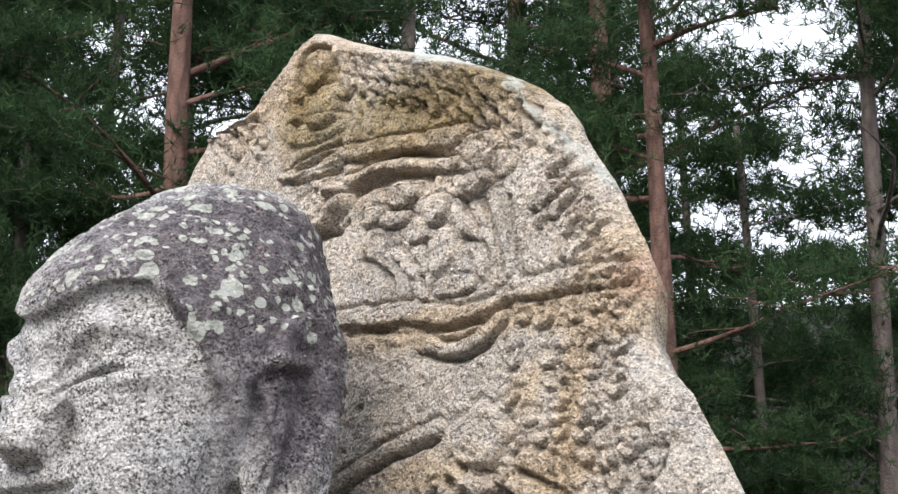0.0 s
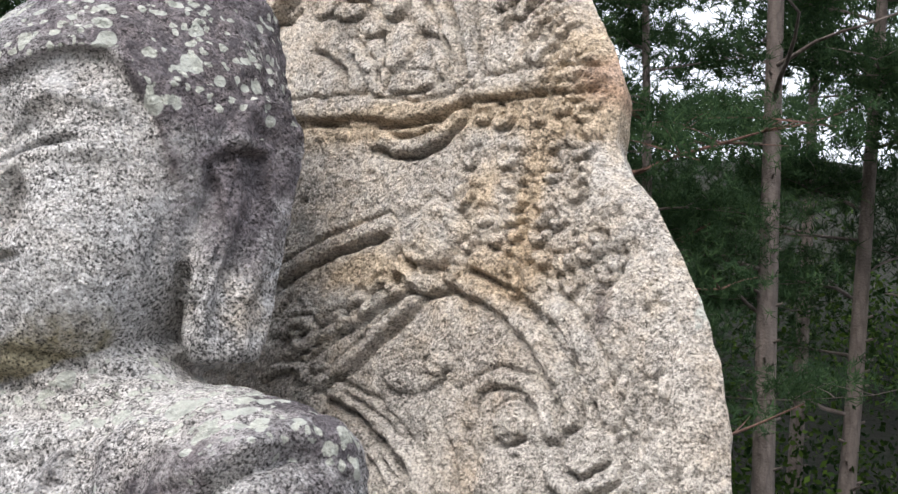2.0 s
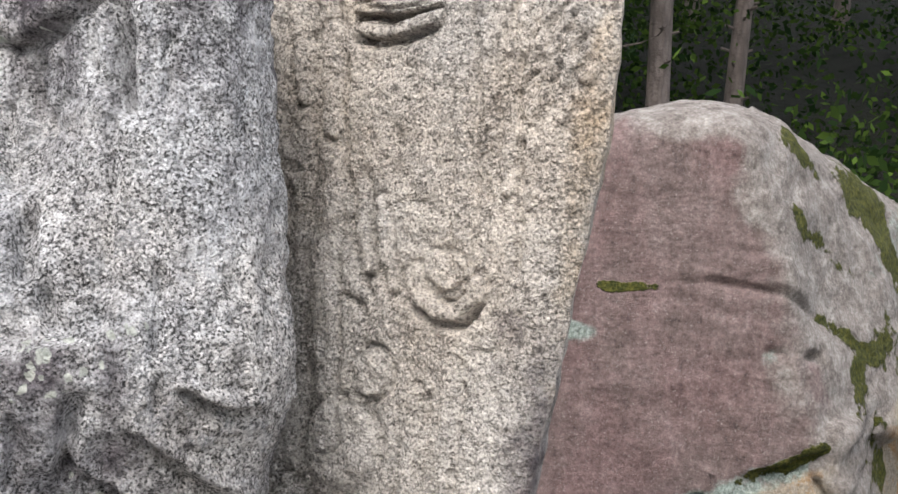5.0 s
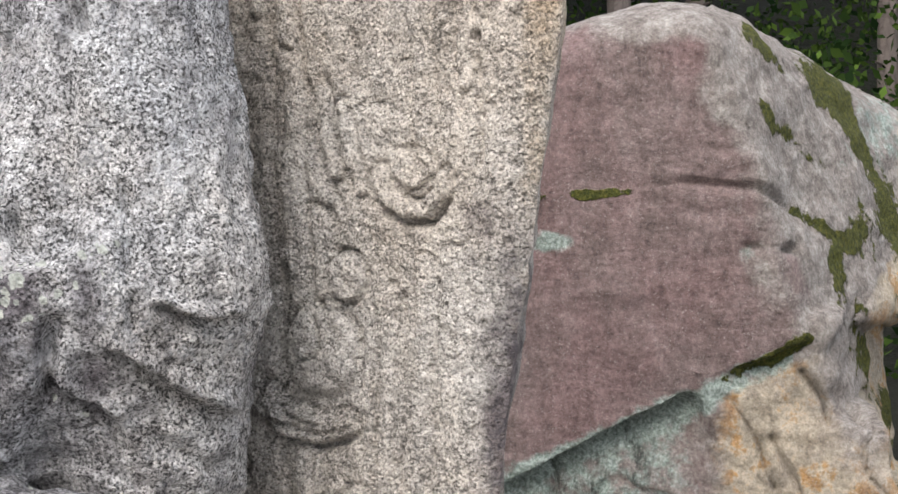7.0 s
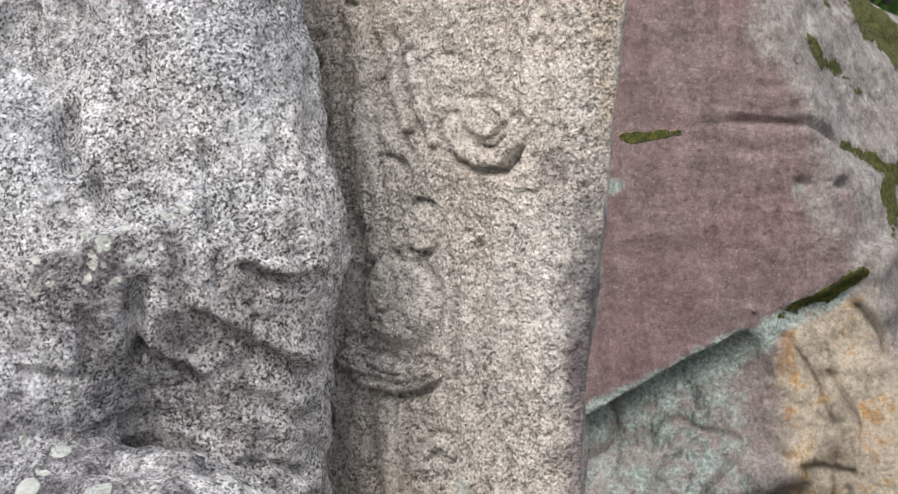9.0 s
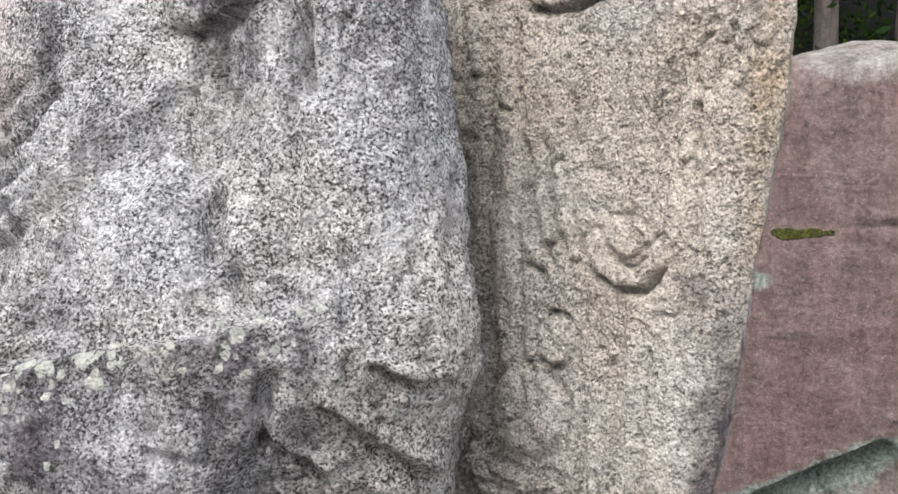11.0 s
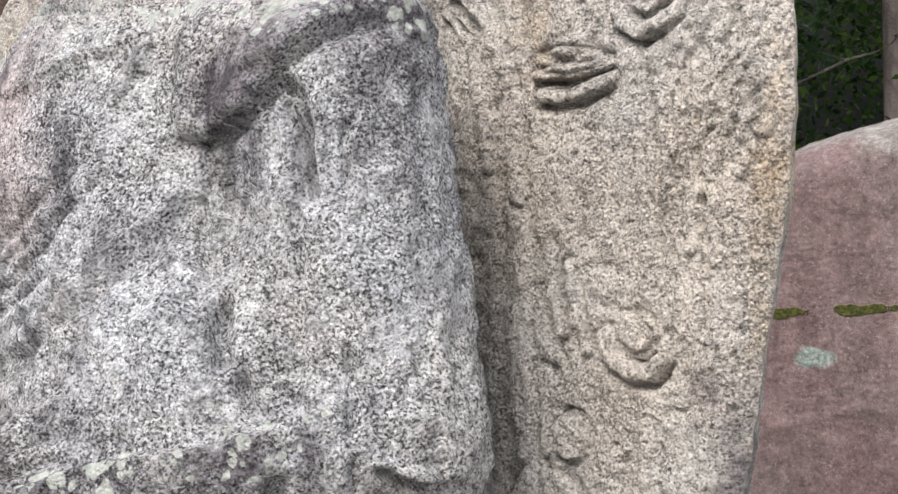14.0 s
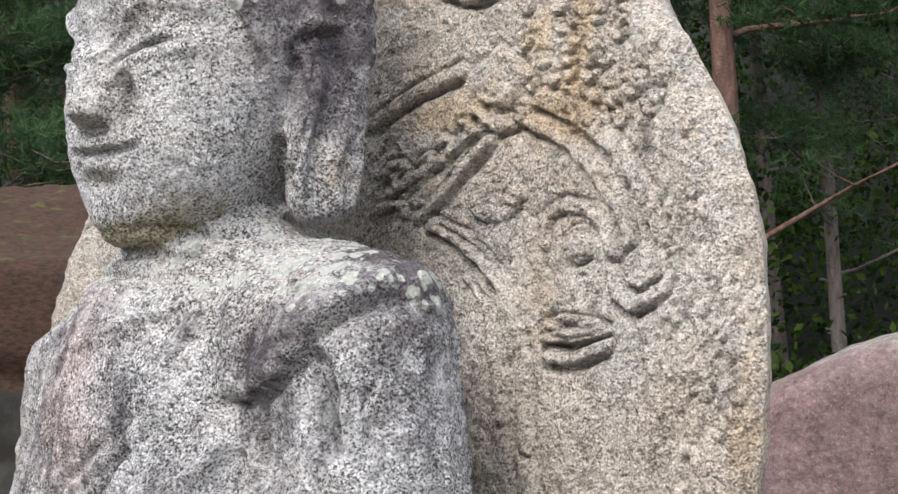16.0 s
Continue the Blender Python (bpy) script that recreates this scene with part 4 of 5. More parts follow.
fold(0.018, 0.018, (-0.159, -0.824, 0.839), (0.026, -0.826, 0.907), (0.203, -0.831, 0.999), (0.254, -0.784, 1.050), (0.280, -0.732, 1.088), (0.291, -0.667, 1.142))
fold(0.012, -0.022, (-0.160, -0.822, 0.864), (0.024, -0.812, 0.938), (0.184, -0.830, 1.004), (0.194, -0.783, 1.058))
fold(0.014, 0.016, (-0.170, -0.816, 0.884), (0.013, -0.810, 0.959), (0.136, -0.810, 1.018))
fold(0.011, -0.02, (-0.173, -0.813, 0.904), (-0.043, -0.781, 0.972), (0.091, -0.792, 1.031), (0.133, -0.758, 1.102))
fold(0.011, -0.018, (-0.187, -0.803, 0.943), (-0.130, -0.763, 0.985), (0.006, -0.771, 1.057), (0.088, -0.750, 1.139))
fold(0.011, -0.018, (-0.229, -0.775, 1.012), (-0.135, -0.755, 1.073), (-0.047, -0.754, 1.125), (0.073, -0.736, 1.218))
fold(0.012, -0.018, (-0.071, -0.879, 0.757), (0.079, -0.897, 0.794), (0.215, -0.879, 0.847))
fold(0.014, 0.014, (-0.028, -0.904, 0.743), (0.149, -0.940, 0.786), (0.240, -0.886, 0.824))
fold(0.012, -0.018, (0.142, -1.001, 0.749), (0.222, -0.942, 0.769), (0.278, -0.907, 0.785))
fold(0.012, -0.018, (0.174, -1.022, 0.709), (0.244, -0.979, 0.722), (0.296, -0.936, 0.740))
fold(0.014, -0.022, (0.327, -0.629, 1.141), (0.356, -0.649, 1.085), (0.404, -0.686, 1.034))
fold(0.02, -0.045, (0.467, -0.697, 0.991), (0.479, -0.717, 0.949), (0.504, -0.734, 0.899))
fold(0.012, -0.02, (0.568, -0.687, 0.895), (0.583, -0.683, 0.880), (0.590, -0.671, 0.881))
fold(0.014, -0.02, (0.375, -0.608, 1.218), (0.387, -0.613, 1.180), (0.373, -0.610, 1.131))
fold(0.016, -0.026, (0.552, -0.589, 1.329), (0.560, -0.594, 1.256), (0.566, -0.596, 1.174))
fold(0.013, 0.014, (0.583, -0.573, 1.319), (0.583, -0.580, 1.247), (0.583, -0.577, 1.192))
fold(0.013, -0.018, (0.616, -0.545, 1.264), (0.623, -0.548, 1.219), (0.622, -0.552, 1.174))
fold(0.016, -0.018, (0.555, -0.607, 1.138), (0.574, -0.622, 1.030), (0.597, -0.650, 0.907), (0.607, -0.670, 0.837))
fold(0.013, -0.024, (0.721, -0.580, 0.714), (0.735, -0.534, 0.682), (0.758, -0.477, 0.685))
fold(0.013, 0.022, (0.720, -0.582, 0.733), (0.739, -0.538, 0.706), (0.763, -0.482, 0.705))
fold(0.016, -0.018, (0.664, -0.598, 0.907), (0.681, -0.610, 0.838), (0.690, -0.625, 0.786))
fold(0.014, -0.02, (0.615, -0.734, 0.703), (0.613, -0.721, 0.655))
fold(0.016, -0.022, (0.536, -0.714, 0.872), (0.556, -0.721, 0.839), (0.573, -0.712, 0.817))
fold(0.016, 0.028, (0.672, -0.652, 0.669), (0.691, -0.612, 0.642), (0.700, -0.540, 0.587), (0.713, -0.447, 0.533))
fold(0.013, -0.024, (0.663, -0.651, 0.652), (0.685, -0.616, 0.624), (0.690, -0.545, 0.564), (0.703, -0.454, 0.510))
fold(0.018, -0.034, (0.623, -0.721, 0.710), (0.606, -0.724, 0.652), (0.581, -0.703, 0.593))
fold(0.014, -0.022, (0.700, -0.630, 0.733), (0.701, -0.634, 0.697))
fold(0.012, -0.026, (0.727, -0.571, 0.712), (0.734, -0.543, 0.691), (0.752, -0.486, 0.668))
fold(0.016, 0.02, (0.726, -0.568, 0.728), (0.740, -0.534, 0.705), (0.757, -0.481, 0.688))
fold(0.013, -0.022, (0.582, -0.704, 0.596), (0.591, -0.665, 0.565), (0.619, -0.622, 0.527), (0.624, -0.603, 0.478))
fold(0.013, -0.02, (0.486, -0.859, 0.589), (0.525, -0.809, 0.572))
fold(0.013, 0.016, (0.607, -0.706, 0.619), (0.611, -0.660, 0.585), (0.641, -0.619, 0.552))
fold(0.014, -0.02, (0.549, -0.782, 0.671), (0.547, -0.777, 0.624), (0.533, -0.788, 0.569))
fold(0.014, -0.018, (0.664, -0.571, 0.503), (0.682, -0.519, 0.451), (0.688, -0.447, 0.421))
fold(0.016, -0.02, (0.538, -0.713, 0.868), (0.551, -0.725, 0.834), (0.561, -0.730, 0.815))
fold(0.014, -0.024, (0.512, -0.760, 0.463), (0.583, -0.802, 0.460), (0.637, -0.842, 0.453))
fold(0.013, -0.026, (0.637, -0.842, 0.453), (0.699, -0.835, 0.451), (0.767, -0.780, 0.448), (0.659, -0.563, 0.371), (0.674, -0.450, 0.315))
fold(0.012, -0.02, (0.218, -0.401, 1.953), (0.229, -0.385, 1.976), (0.245, -0.343, 1.991), (0.235, -0.292, 1.986))
fold(0.014, -0.024, (0.176, -0.407, 1.762), (0.159, -0.393, 1.717), (0.208, -0.413, 1.656))
fold(0.012, -0.012, (0.253, -0.339, 1.875), (0.252, -0.355, 1.805), (0.255, -0.374, 1.735), (0.254, -0.384, 1.643))
fold(0.016, 0.014, (0.243, -0.285, 1.902), (0.251, -0.310, 1.807), (0.252, -0.321, 1.713), (0.262, -0.339, 1.631))
layer(0.022, 0.02, (-0.214, 1.24), (-0.15, 1.25), (-0.091, 1.27), (-0.054, 1.31), (-0.039, 1.35), (0.01, 1.39), (0.06, 1.42), (0.108, 1.44), (0.17, 1.43), (0.216, 1.4))
layer(0.006, 0.03, (-0.792, 0.75), (-0.767, 0.75), (-0.585, 0.83), (-0.468, 0.93), (-0.365, 1.0), (-0.278, 1.08), (-0.2, 1.16))
layer(-0.030, 0.03, (-0.472, 0.7), (-0.38, 0.73), (-0.289, 0.75), (-0.161, 0.77), (-0.084, 0.79), (-0.005, 0.8))
layer(-0.016, 0.03, (-0.219, 0.46), (-0.097, 0.46), (0.04, 0.45), (0.155, 0.35), (0.214, 0.3))


def build_figure():
    v1, q1 = surface(figure_field, (-1.15, -1.28, -0.02), (1.10, -0.02, 1.415), 0.0076)
    v2, q2 = surface(figure_field, (-0.86, -0.86, 1.365), (0.66, -0.02, 2.50), 0.0060)
    verts = np.concatenate([v1, v2])
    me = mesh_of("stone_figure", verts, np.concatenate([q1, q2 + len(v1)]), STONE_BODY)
    # outward directions from the form itself
    e = 0.004
    nor = np.stack([figure_field(*(verts + e * np.eye(3)[k]).T) - figure_field(*(verts - e * np.eye(3)[k]).T) for k in range(3)], 1)
    nor /= np.linalg.norm(nor, axis=1)[:, None] + 1e-9
    h = np.zeros(len(verts))
    wob = 0.006 * np.stack([vnoise(verts, 12, k) for k in (5, 6, 7)], 1)
    flat = np.stack([0.73 * verts[:, 0] + 0.68 * verts[:, 1], 0.68 * verts[:, 0] - 0.73 * verts[:, 1], verts[:, 2]], 1)
    facing = step01(-0.1, 0.2, nor @ np.array((0.68, -0.73, 0.15)))
    for w, a, pts in FOLDS:
        q = np.array([(0.73 * c[0] + 0.68 * c[1], 0.25 * (0.68 * c[0] - 0.73 * c[1]), c[2]) for c in pts])
        p = (flat + wob) * np.array((1, 0.25, 1))
        i = np.where((p >= q.min(0) - 0.06).all(1) & (p <= q.max(0) + 0.06).all(1))[0]
        if len(i):
            d = near_line(p[i], q)
            h[i] += (0.9 if a < 0 else 0.8) * a * facing[i] * np.exp(-(d / max(0.0095, 0.8 * w)) ** 2)
    # layers of cloth: each ends in an edge and stands proud of what it covers
    across = 0.74 * verts[:, 0] + 0.67 * verts[:, 1] + 0.005 * vnoise(verts, 14, 15)
    up = verts[:, 2] + 0.006 * vnoise(verts, 11, 16)
    seen_side = step01(-0.35, -0.1, nor @ np.array((0.67, -0.74, 0.0)) + 0.3)
    covered = []
    for proud, soft, hem in LAYERS:
        a0 = [q[0] for q in hem]
        line = np.interp(across, a0, [q[1] for q in hem])
        side = np.sign(proud)
        inside = step01(-0.004, 0.008, (up - line) * side) * step01(0.34, 0.16, (up - line) * side)
        inside = inside * step01(a0[0] - soft, a0[0] + soft, across) * step01(a0[-1] + soft, a0[-1] - soft, across) * seen_side
        covered.append((inside, np.abs(up - line)))
        h += abs(proud) * inside
    body = step01(1.62, 1.42, verts[:, 2])
    h += body * (0.010 * fbm(verts, 5, 2, 3) + 0.0065 * fbm(verts, 26, 2, 5)) + 0.0030 * fbm(verts, 50, 2, 7) + 0.004 * vnoise(verts, 9, 8)
    x, y, z = verts.T
    # hair: low worn knobs
    hair = step01(-0.012, 0.012, z - hairline(x, y)) * step01(1.8, 1.9, z) * (1 - step01(0.285, 0.31, np.abs(x - MID)) * step01(2.1, 2.0, z))
    h += hair * (0.006 * vnoise(verts, 24, 12) + 0.004 * vnoise(verts, 60, 13))
    # three rings round the neck
    collar = step01(0.34, 0.27, np.hypot(x - MID, y + 0.35)) * step01(0.1, 0.4, -nor[:, 1] + np.abs(nor[:, 0]))
    for zk in (1.475, 1.52, 1.565):
        h -= 0.015 * collar * np.exp(-((z - zk + 0.10 * (y + 0.4) + 0.005 * vnoise(verts, 10, 79)) / 0.009) ** 2)
    verts = verts + nor * h[:, None]
    move(me, verts)

    def spot(cx, cy, cz, r, a):
        return a * np.exp(-((x - cx) ** 2 + (y - cy) ** 2 + (z - cz) ** 2) / (r * r))

    n1 = 0.5 + 0.5 * fbm(verts, 5, 3, 91)
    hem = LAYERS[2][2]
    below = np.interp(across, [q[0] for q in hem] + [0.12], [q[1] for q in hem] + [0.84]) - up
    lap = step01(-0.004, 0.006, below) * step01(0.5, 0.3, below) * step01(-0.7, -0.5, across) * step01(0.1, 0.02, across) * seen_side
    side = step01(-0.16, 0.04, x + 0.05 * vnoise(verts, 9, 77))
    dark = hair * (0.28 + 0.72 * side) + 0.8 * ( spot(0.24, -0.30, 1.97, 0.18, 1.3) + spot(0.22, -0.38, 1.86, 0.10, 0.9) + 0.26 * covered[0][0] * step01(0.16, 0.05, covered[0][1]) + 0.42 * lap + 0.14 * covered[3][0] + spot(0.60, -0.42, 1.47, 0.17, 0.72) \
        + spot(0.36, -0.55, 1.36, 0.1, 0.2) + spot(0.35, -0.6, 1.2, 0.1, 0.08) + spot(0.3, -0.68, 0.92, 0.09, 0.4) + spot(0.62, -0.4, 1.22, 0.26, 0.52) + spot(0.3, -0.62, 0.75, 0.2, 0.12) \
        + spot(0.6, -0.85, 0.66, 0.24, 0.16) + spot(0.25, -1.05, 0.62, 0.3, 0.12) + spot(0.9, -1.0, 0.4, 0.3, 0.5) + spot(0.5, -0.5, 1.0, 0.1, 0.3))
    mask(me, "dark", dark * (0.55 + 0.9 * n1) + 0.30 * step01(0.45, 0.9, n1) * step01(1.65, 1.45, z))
    rng = np.random.RandomState(4)
    lich = np.zeros(len(verts))
    sel = np.where((hair > 0.5) | ((z > 1.38) & (z < 1.6) & (nor[:, 2] > 0.55)) | ((z > 0.3) & (z < 0.55) & (nor[:, 2] > 0.6)) | ((covered[2][0] > 0.5) & (covered[2][1] < 0.05)) | ((covered[0][0] > 0.5) & (covered[0][1] < 0.12)))[0]
    for k in rng.choice(sel, 420):
        r = rng.uniform(0.004, 0.014) if rng.rand() < 0.85 else rng.uniform(0.014, 0.026)
        near = np.where(np.abs(x - x[k]) + np.abs(y - y[k]) + np.abs(z - z[k]) < 0.08)[0]
        d = np.linalg.norm(verts[near] - verts[k], axis=1)
        lich[near] = np.maximum(lich[near], 0.95 * np.exp(-(d / r) ** 4))
    lich += 0.5 * spot(0.74, -0.47, 1.12, 0.02, 1.8) + step01(1.42, 1.5, z) * step01(1.58, 1.5, z) * step01(0.3, 0.75, nor[:, 2]) * step01(0.45, 0.3, np.abs(x - 0.15)) * 0.40
    mask(me, "lichen", lich)
    cape = (z > 1.36) * (z < 1.62) * step01(0.35, 0.75, nor[:, 2])
    edge = step01(-0.012, 0.0, below) * step01(0.085, 0.035, below) * lap
    mask(me, "spots", np.clip(0.95 * hair + 1.3 * cape + 2.4 * np.maximum(edge, step01(-0.02, 0.0, below) * step01(0.06, 0.02, below) * step01(0.1, 0.02, across) * seen_side) + 0.5 * lap * (n1 > 0.5), 0, 2.4))
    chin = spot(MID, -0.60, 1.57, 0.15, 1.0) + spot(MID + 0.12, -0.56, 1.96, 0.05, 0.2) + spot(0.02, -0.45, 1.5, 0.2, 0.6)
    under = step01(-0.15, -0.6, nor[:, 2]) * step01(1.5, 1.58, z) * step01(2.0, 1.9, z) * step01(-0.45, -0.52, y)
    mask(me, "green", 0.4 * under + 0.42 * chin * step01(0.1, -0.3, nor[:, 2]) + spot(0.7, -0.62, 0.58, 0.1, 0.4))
    mask(me, "pink", spot(-0.25, -0.62, 1.3, 0.25, 0.8) + spot(-0.1, -0.7, 1.1, 0.2, 0.5))
    mask(me, "ochre", spot(0.2, -0.32, 1.71, 0.1, 0.75) + spot(-0.1, -0.5, 1.44, 0.2, 0.4))
    mask(me, "runs", 0.15 + 0.85 * step01(1.52, 1.36, z) + 0.4 * spot(0.12, -0.5, 1.78, 0.12, 1.0))
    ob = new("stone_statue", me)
    return tagged(ob, "weathered grey granite seated statue with lichen and dark stains", "statue")


build_figure()


# ---- pedestal under the statue and slab, below the view ----
def build_pedestal():
    bm = bmesh.new()
    rings = ((-2.8, 1.5), (-1.2, 1.45), (-1.1, 1.3), (-0.5, 1.3), (-0.3, 1.5), (0.0, 1.42))
    rows = [[bm.verts.new((-0.1 + 0.74 * r * math.cos(k * math.pi / 4 + 0.39), -0.45 + r * 0.62 * math.sin(k * math.pi / 4 + 0.39), z)) for k in range(8)] for z, r in rings]
    for a, b in zip(rows[:-1], rows[1:]):
        for k in range(8):
            bm.faces.new((a[k], a[(k + 1) % 8], b[(k + 1) % 8], b[k]))
    bm.faces.new(rows[-1])
    bm.faces.new(rows[0][::-1])
    me = bpy.data.meshes.new("stone_pedestal")
    bm.to_mesh(me)
    bm.free()
    me.materials.append(STONE_BODY)
    tagged(new("stone_pedestal", me), "eight-sided grey granite pedestal under the statue", "pedestal")


build_pedestal()


# ---- boulders ----
ORG = np.array((-1.56, 5.38, -0.3))
RT, FW = np.array((0.80, 0.60, 0.0)), np.array((-0.60, 0.80, 0.0))


def half(u, v, w, n, p):
    n = np.array(n, float) / np.linalg.norm(n)
    return (u - p[0]) * n[0] + (v - p[1]) * n[1] + (w - p[2]) * n[2]


def meet(a, b, k):
    return -join(-a, -b, k)


def boulder_field(u, v, w):
    # upper block: purple front, bevelled top edge, weathered right flank, slanting underside
    f = half(u, v, w, (-0.12, -1, 0.06), (0, 0, 0))
    f = meet(f, half(u, v, w, (-0.10, -0.62, 0.75), (-0.4, 0.02, 1.10)), 0.08)
    f = meet(f, half(u, v, w, (0.80, -0.52, 0.29), (0.22, 0.0, 0.37)), 0.09)
    f = meet(f, half(u, v, w, (-0.42, 0.02, 0.9), (-0.9, 0.4, 1.12)), 0.2)
    f = meet(f, half(u, v, w, (0.0, 0.08, 1.0), (-0.2, 0.4, 1.36)), 0.2)
    f = meet(f, half(u, v, w, (0.46, -0.02, 0.88), (0.42, 0.6, 1.12)), 0.2)
    f = meet(f, half(u, v, w, (0.40, -0.35, -0.85), (-0.3, 0.0, -0.80)), 0.04)
    # lower block set back, the rust-coloured block beside it, and a ledge at the foot
    low = half(u, v, w, (-0.12, -1, 0.02), (0, 0.045, -0.7))
    low = meet(low, half(u, v, w, (0.9, -0.3, 0.1), (0.78, 0.3, -0.9)), 0.15)
    low = meet(low, w + 0.30, 0.1)
    rust = np.maximum(np.maximum(np.abs(u - 0.27) - 0.42, np.abs(v - 0.35) - 0.42), np.abs(w + 1.12) - 0.56)
    rust = meet(rust, half(u, v, w, (0.4, -0.8, 0.5), (0.25, -0.05, -0.78)), 0.1)
    rust = meet(rust, half(u, v, w, (-0.6, -0.6, -0.2), (-0.08, 0.02, -1.1)), 0.08)
    rust = np.minimum(rust, meet(half(u, v, w, (-0.3, -0.9, 0.2), (0.45, -0.12, -1.2)), meet(np.abs(u - 0.62) - 0.28, np.abs(w + 1.25) - 0.4, 0.1), 0.08))
    sill = half(u, v, w, (-0.2, -0.75, 0.65), (-0.4, -0.02, -1.40))
    sill = meet(sill, half(u, v, w, (0.2, -0.6, -0.75), (-0.3, 0.0, -1.66)), 0.05)
    sill = meet(sill, half(u, v, w, (0.9, -0.3, 0.2), (0.20, 0, -1.5)), 0.08)
    sill = meet(sill, v - 0.5, 0.05)
    foot = half(u, v, w, (-0.1, -0.9, 0.3), (0, 0.16, -1.8))
    foot = meet(foot, w + 1.75, 0.08)
    f = np.minimum(f, join(join(join(low, rust, 0.03), sill, 0.04), foot, 0.04))
    f = np.maximum(np.maximum(f, v - 2.1), u - 1.85)
    return np.maximum(np.maximum(f, -1.95 - u), -2.2 - w)


def build_boulder():
    verts, quads = surface(boulder_field, (-2.1, -0.6, -2.3), (2.0, 2.3, 1.6), 0.0205)
    me = mesh_of("boulder", verts, quads, ROCK)
    nor = normals_of(me)
    u, v, w = verts.T
    pw = verts * np.array((1, 1, 2.4))
    h = 0.04 * fbm(verts, 1.1, 2, 3) + 0.011 * fbm(pw, 3.2, 3, 5) + 0.005 * fbm(pw, 12, 2, 7) + (nor[:, 0] > 0.3) * 0.02 * fbm(verts, 4, 3, 9) - step01(0.0, -0.1, w - (-0.66 + 0.44 * u)) * 0.045 * np.exp(-(fbm(verts, 1.9, 2, 13) / 0.05) ** 2) + step01(0.0, -0.1, w - (-0.66 + 0.44 * u)) * 0.06 * fbm(verts, 2.4, 3, 14)
    n0 = fbm(verts, 7, 2, 15)
    for a, wd, pts in ((-0.05, 0.030, ((-1.4, 0, 0.30), (-0.89, 0, 0.35), (-0.46, 0, 0.39), (-0.13, 0, 0.41), (0.2, 0, 0.38), (0.46, 0.2, 0.21), (0.83, 0.6, -0.06))),
                       (-0.035, 0.022, ((-1.4, 0, 0.73), (-0.82, 0, 0.75), (-0.41, 0, 0.73))), (-0.025, 0.018, ((-0.55, 0, 0.85), (-0.3, 0, 0.88), (-0.11, 0, 0.87))),
                       (-0.06, 0.03, ((-1.3, 0, 0.98), (-0.77, 0.02, 1.04), (-0.57, 0.05, 1.07))), (-0.06, 0.03, ((0.15, 0, 0.07), (0.3, 0.05, 0.06), (0.42, 0.1, 0.03))),
                       (-0.03, 0.018, ((-0.1, 0, 0.60), (0.05, 0, 0.57), (0.15, 0, 0.61))),
                       (-0.10, 0.035, ((0.44, -0.05, -0.62), (0.56, 0.0, -0.78), (0.61, 0.0, -0.95))), (-0.08, 0.03, ((-0.11, -0.05, -1.26), (0.12, -0.1, -1.45), (0.36, -0.1, -1.50), (0.64, 0, -1.42))),
                       (-0.07, 0.03, ((0.28, -0.1, -0.95), (0.40, -0.1, -1.25), (0.36, -0.1, -1.5)))):
        d = near_line(verts * np.array((1, 0.35, 1)), np.array(pts) * np.array((1, 0.35, 1)))
        h += a * np.exp(-((d + 0.008 * n0) / (0.62 * wd)) ** 2)
    out = verts + nor * h[:, None]
    n1 = fbm(verts, 2.4, 3, 11)
    past = u - (0.22 - 0.36 * (w - 0.37))
    flank = step01(-0.12, 0.10, past + 0.16 * n1) + step01(1.02, 1.2, w + 0.10 * n1)
    under = step01(0.02, -0.10, w - (-0.66 + 0.44 * u))

    def spot(a, b, ra, rb, k):
        return k * np.exp(-(((u - a) / ra) ** 2 + ((w - b) / rb) ** 2))

    mask(me, "grey", flank * 0.9 + 0.6 * under + spot(0.30, 0.05, 0.25, 0.35, 0.6) + spot(0.25, 0.7, 0.16, 0.4, 0.5))
    mask(me, "orange", step01(-0.25, 0.15, u) * under * 0.68 - spot(0.75, -0.6, 0.15, 0.3, 0.9))
    mask(me, "streak", under * step01(0.1, -0.3, u))
    mask(me, "lichen", spot(-0.86, 0.11, 0.14, 0.06, 1.0) + spot(0.15, 0.03, 0.16, 0.08, 0.5) + 0.75 * np.exp(-((w - (-0.68 + 0.44 * u)) / 0.10) ** 2) * (u < 0.4)
         + spot(1.2, 0.5, 0.5, 0.4, 0.55) * flank + under * step01(0.1, -0.3, u) * 0.52)
    q = np.stack([u, 0 * u, w], 1)
    moss = 0.95 * np.exp(-((w - 0.345 - 0.05 * (u + 0.9)) / 0.03) ** 2) * step01(-0.34, -0.62, u) * (1.15 + 0.7 * fbm(verts, 9, 2, 19)) + 0.95 * np.exp(-(near_line(q, ((0.05, 0, -0.62), (0.25, 0, -0.54), (0.46, 0, -0.43))) / 0.05) ** 2)
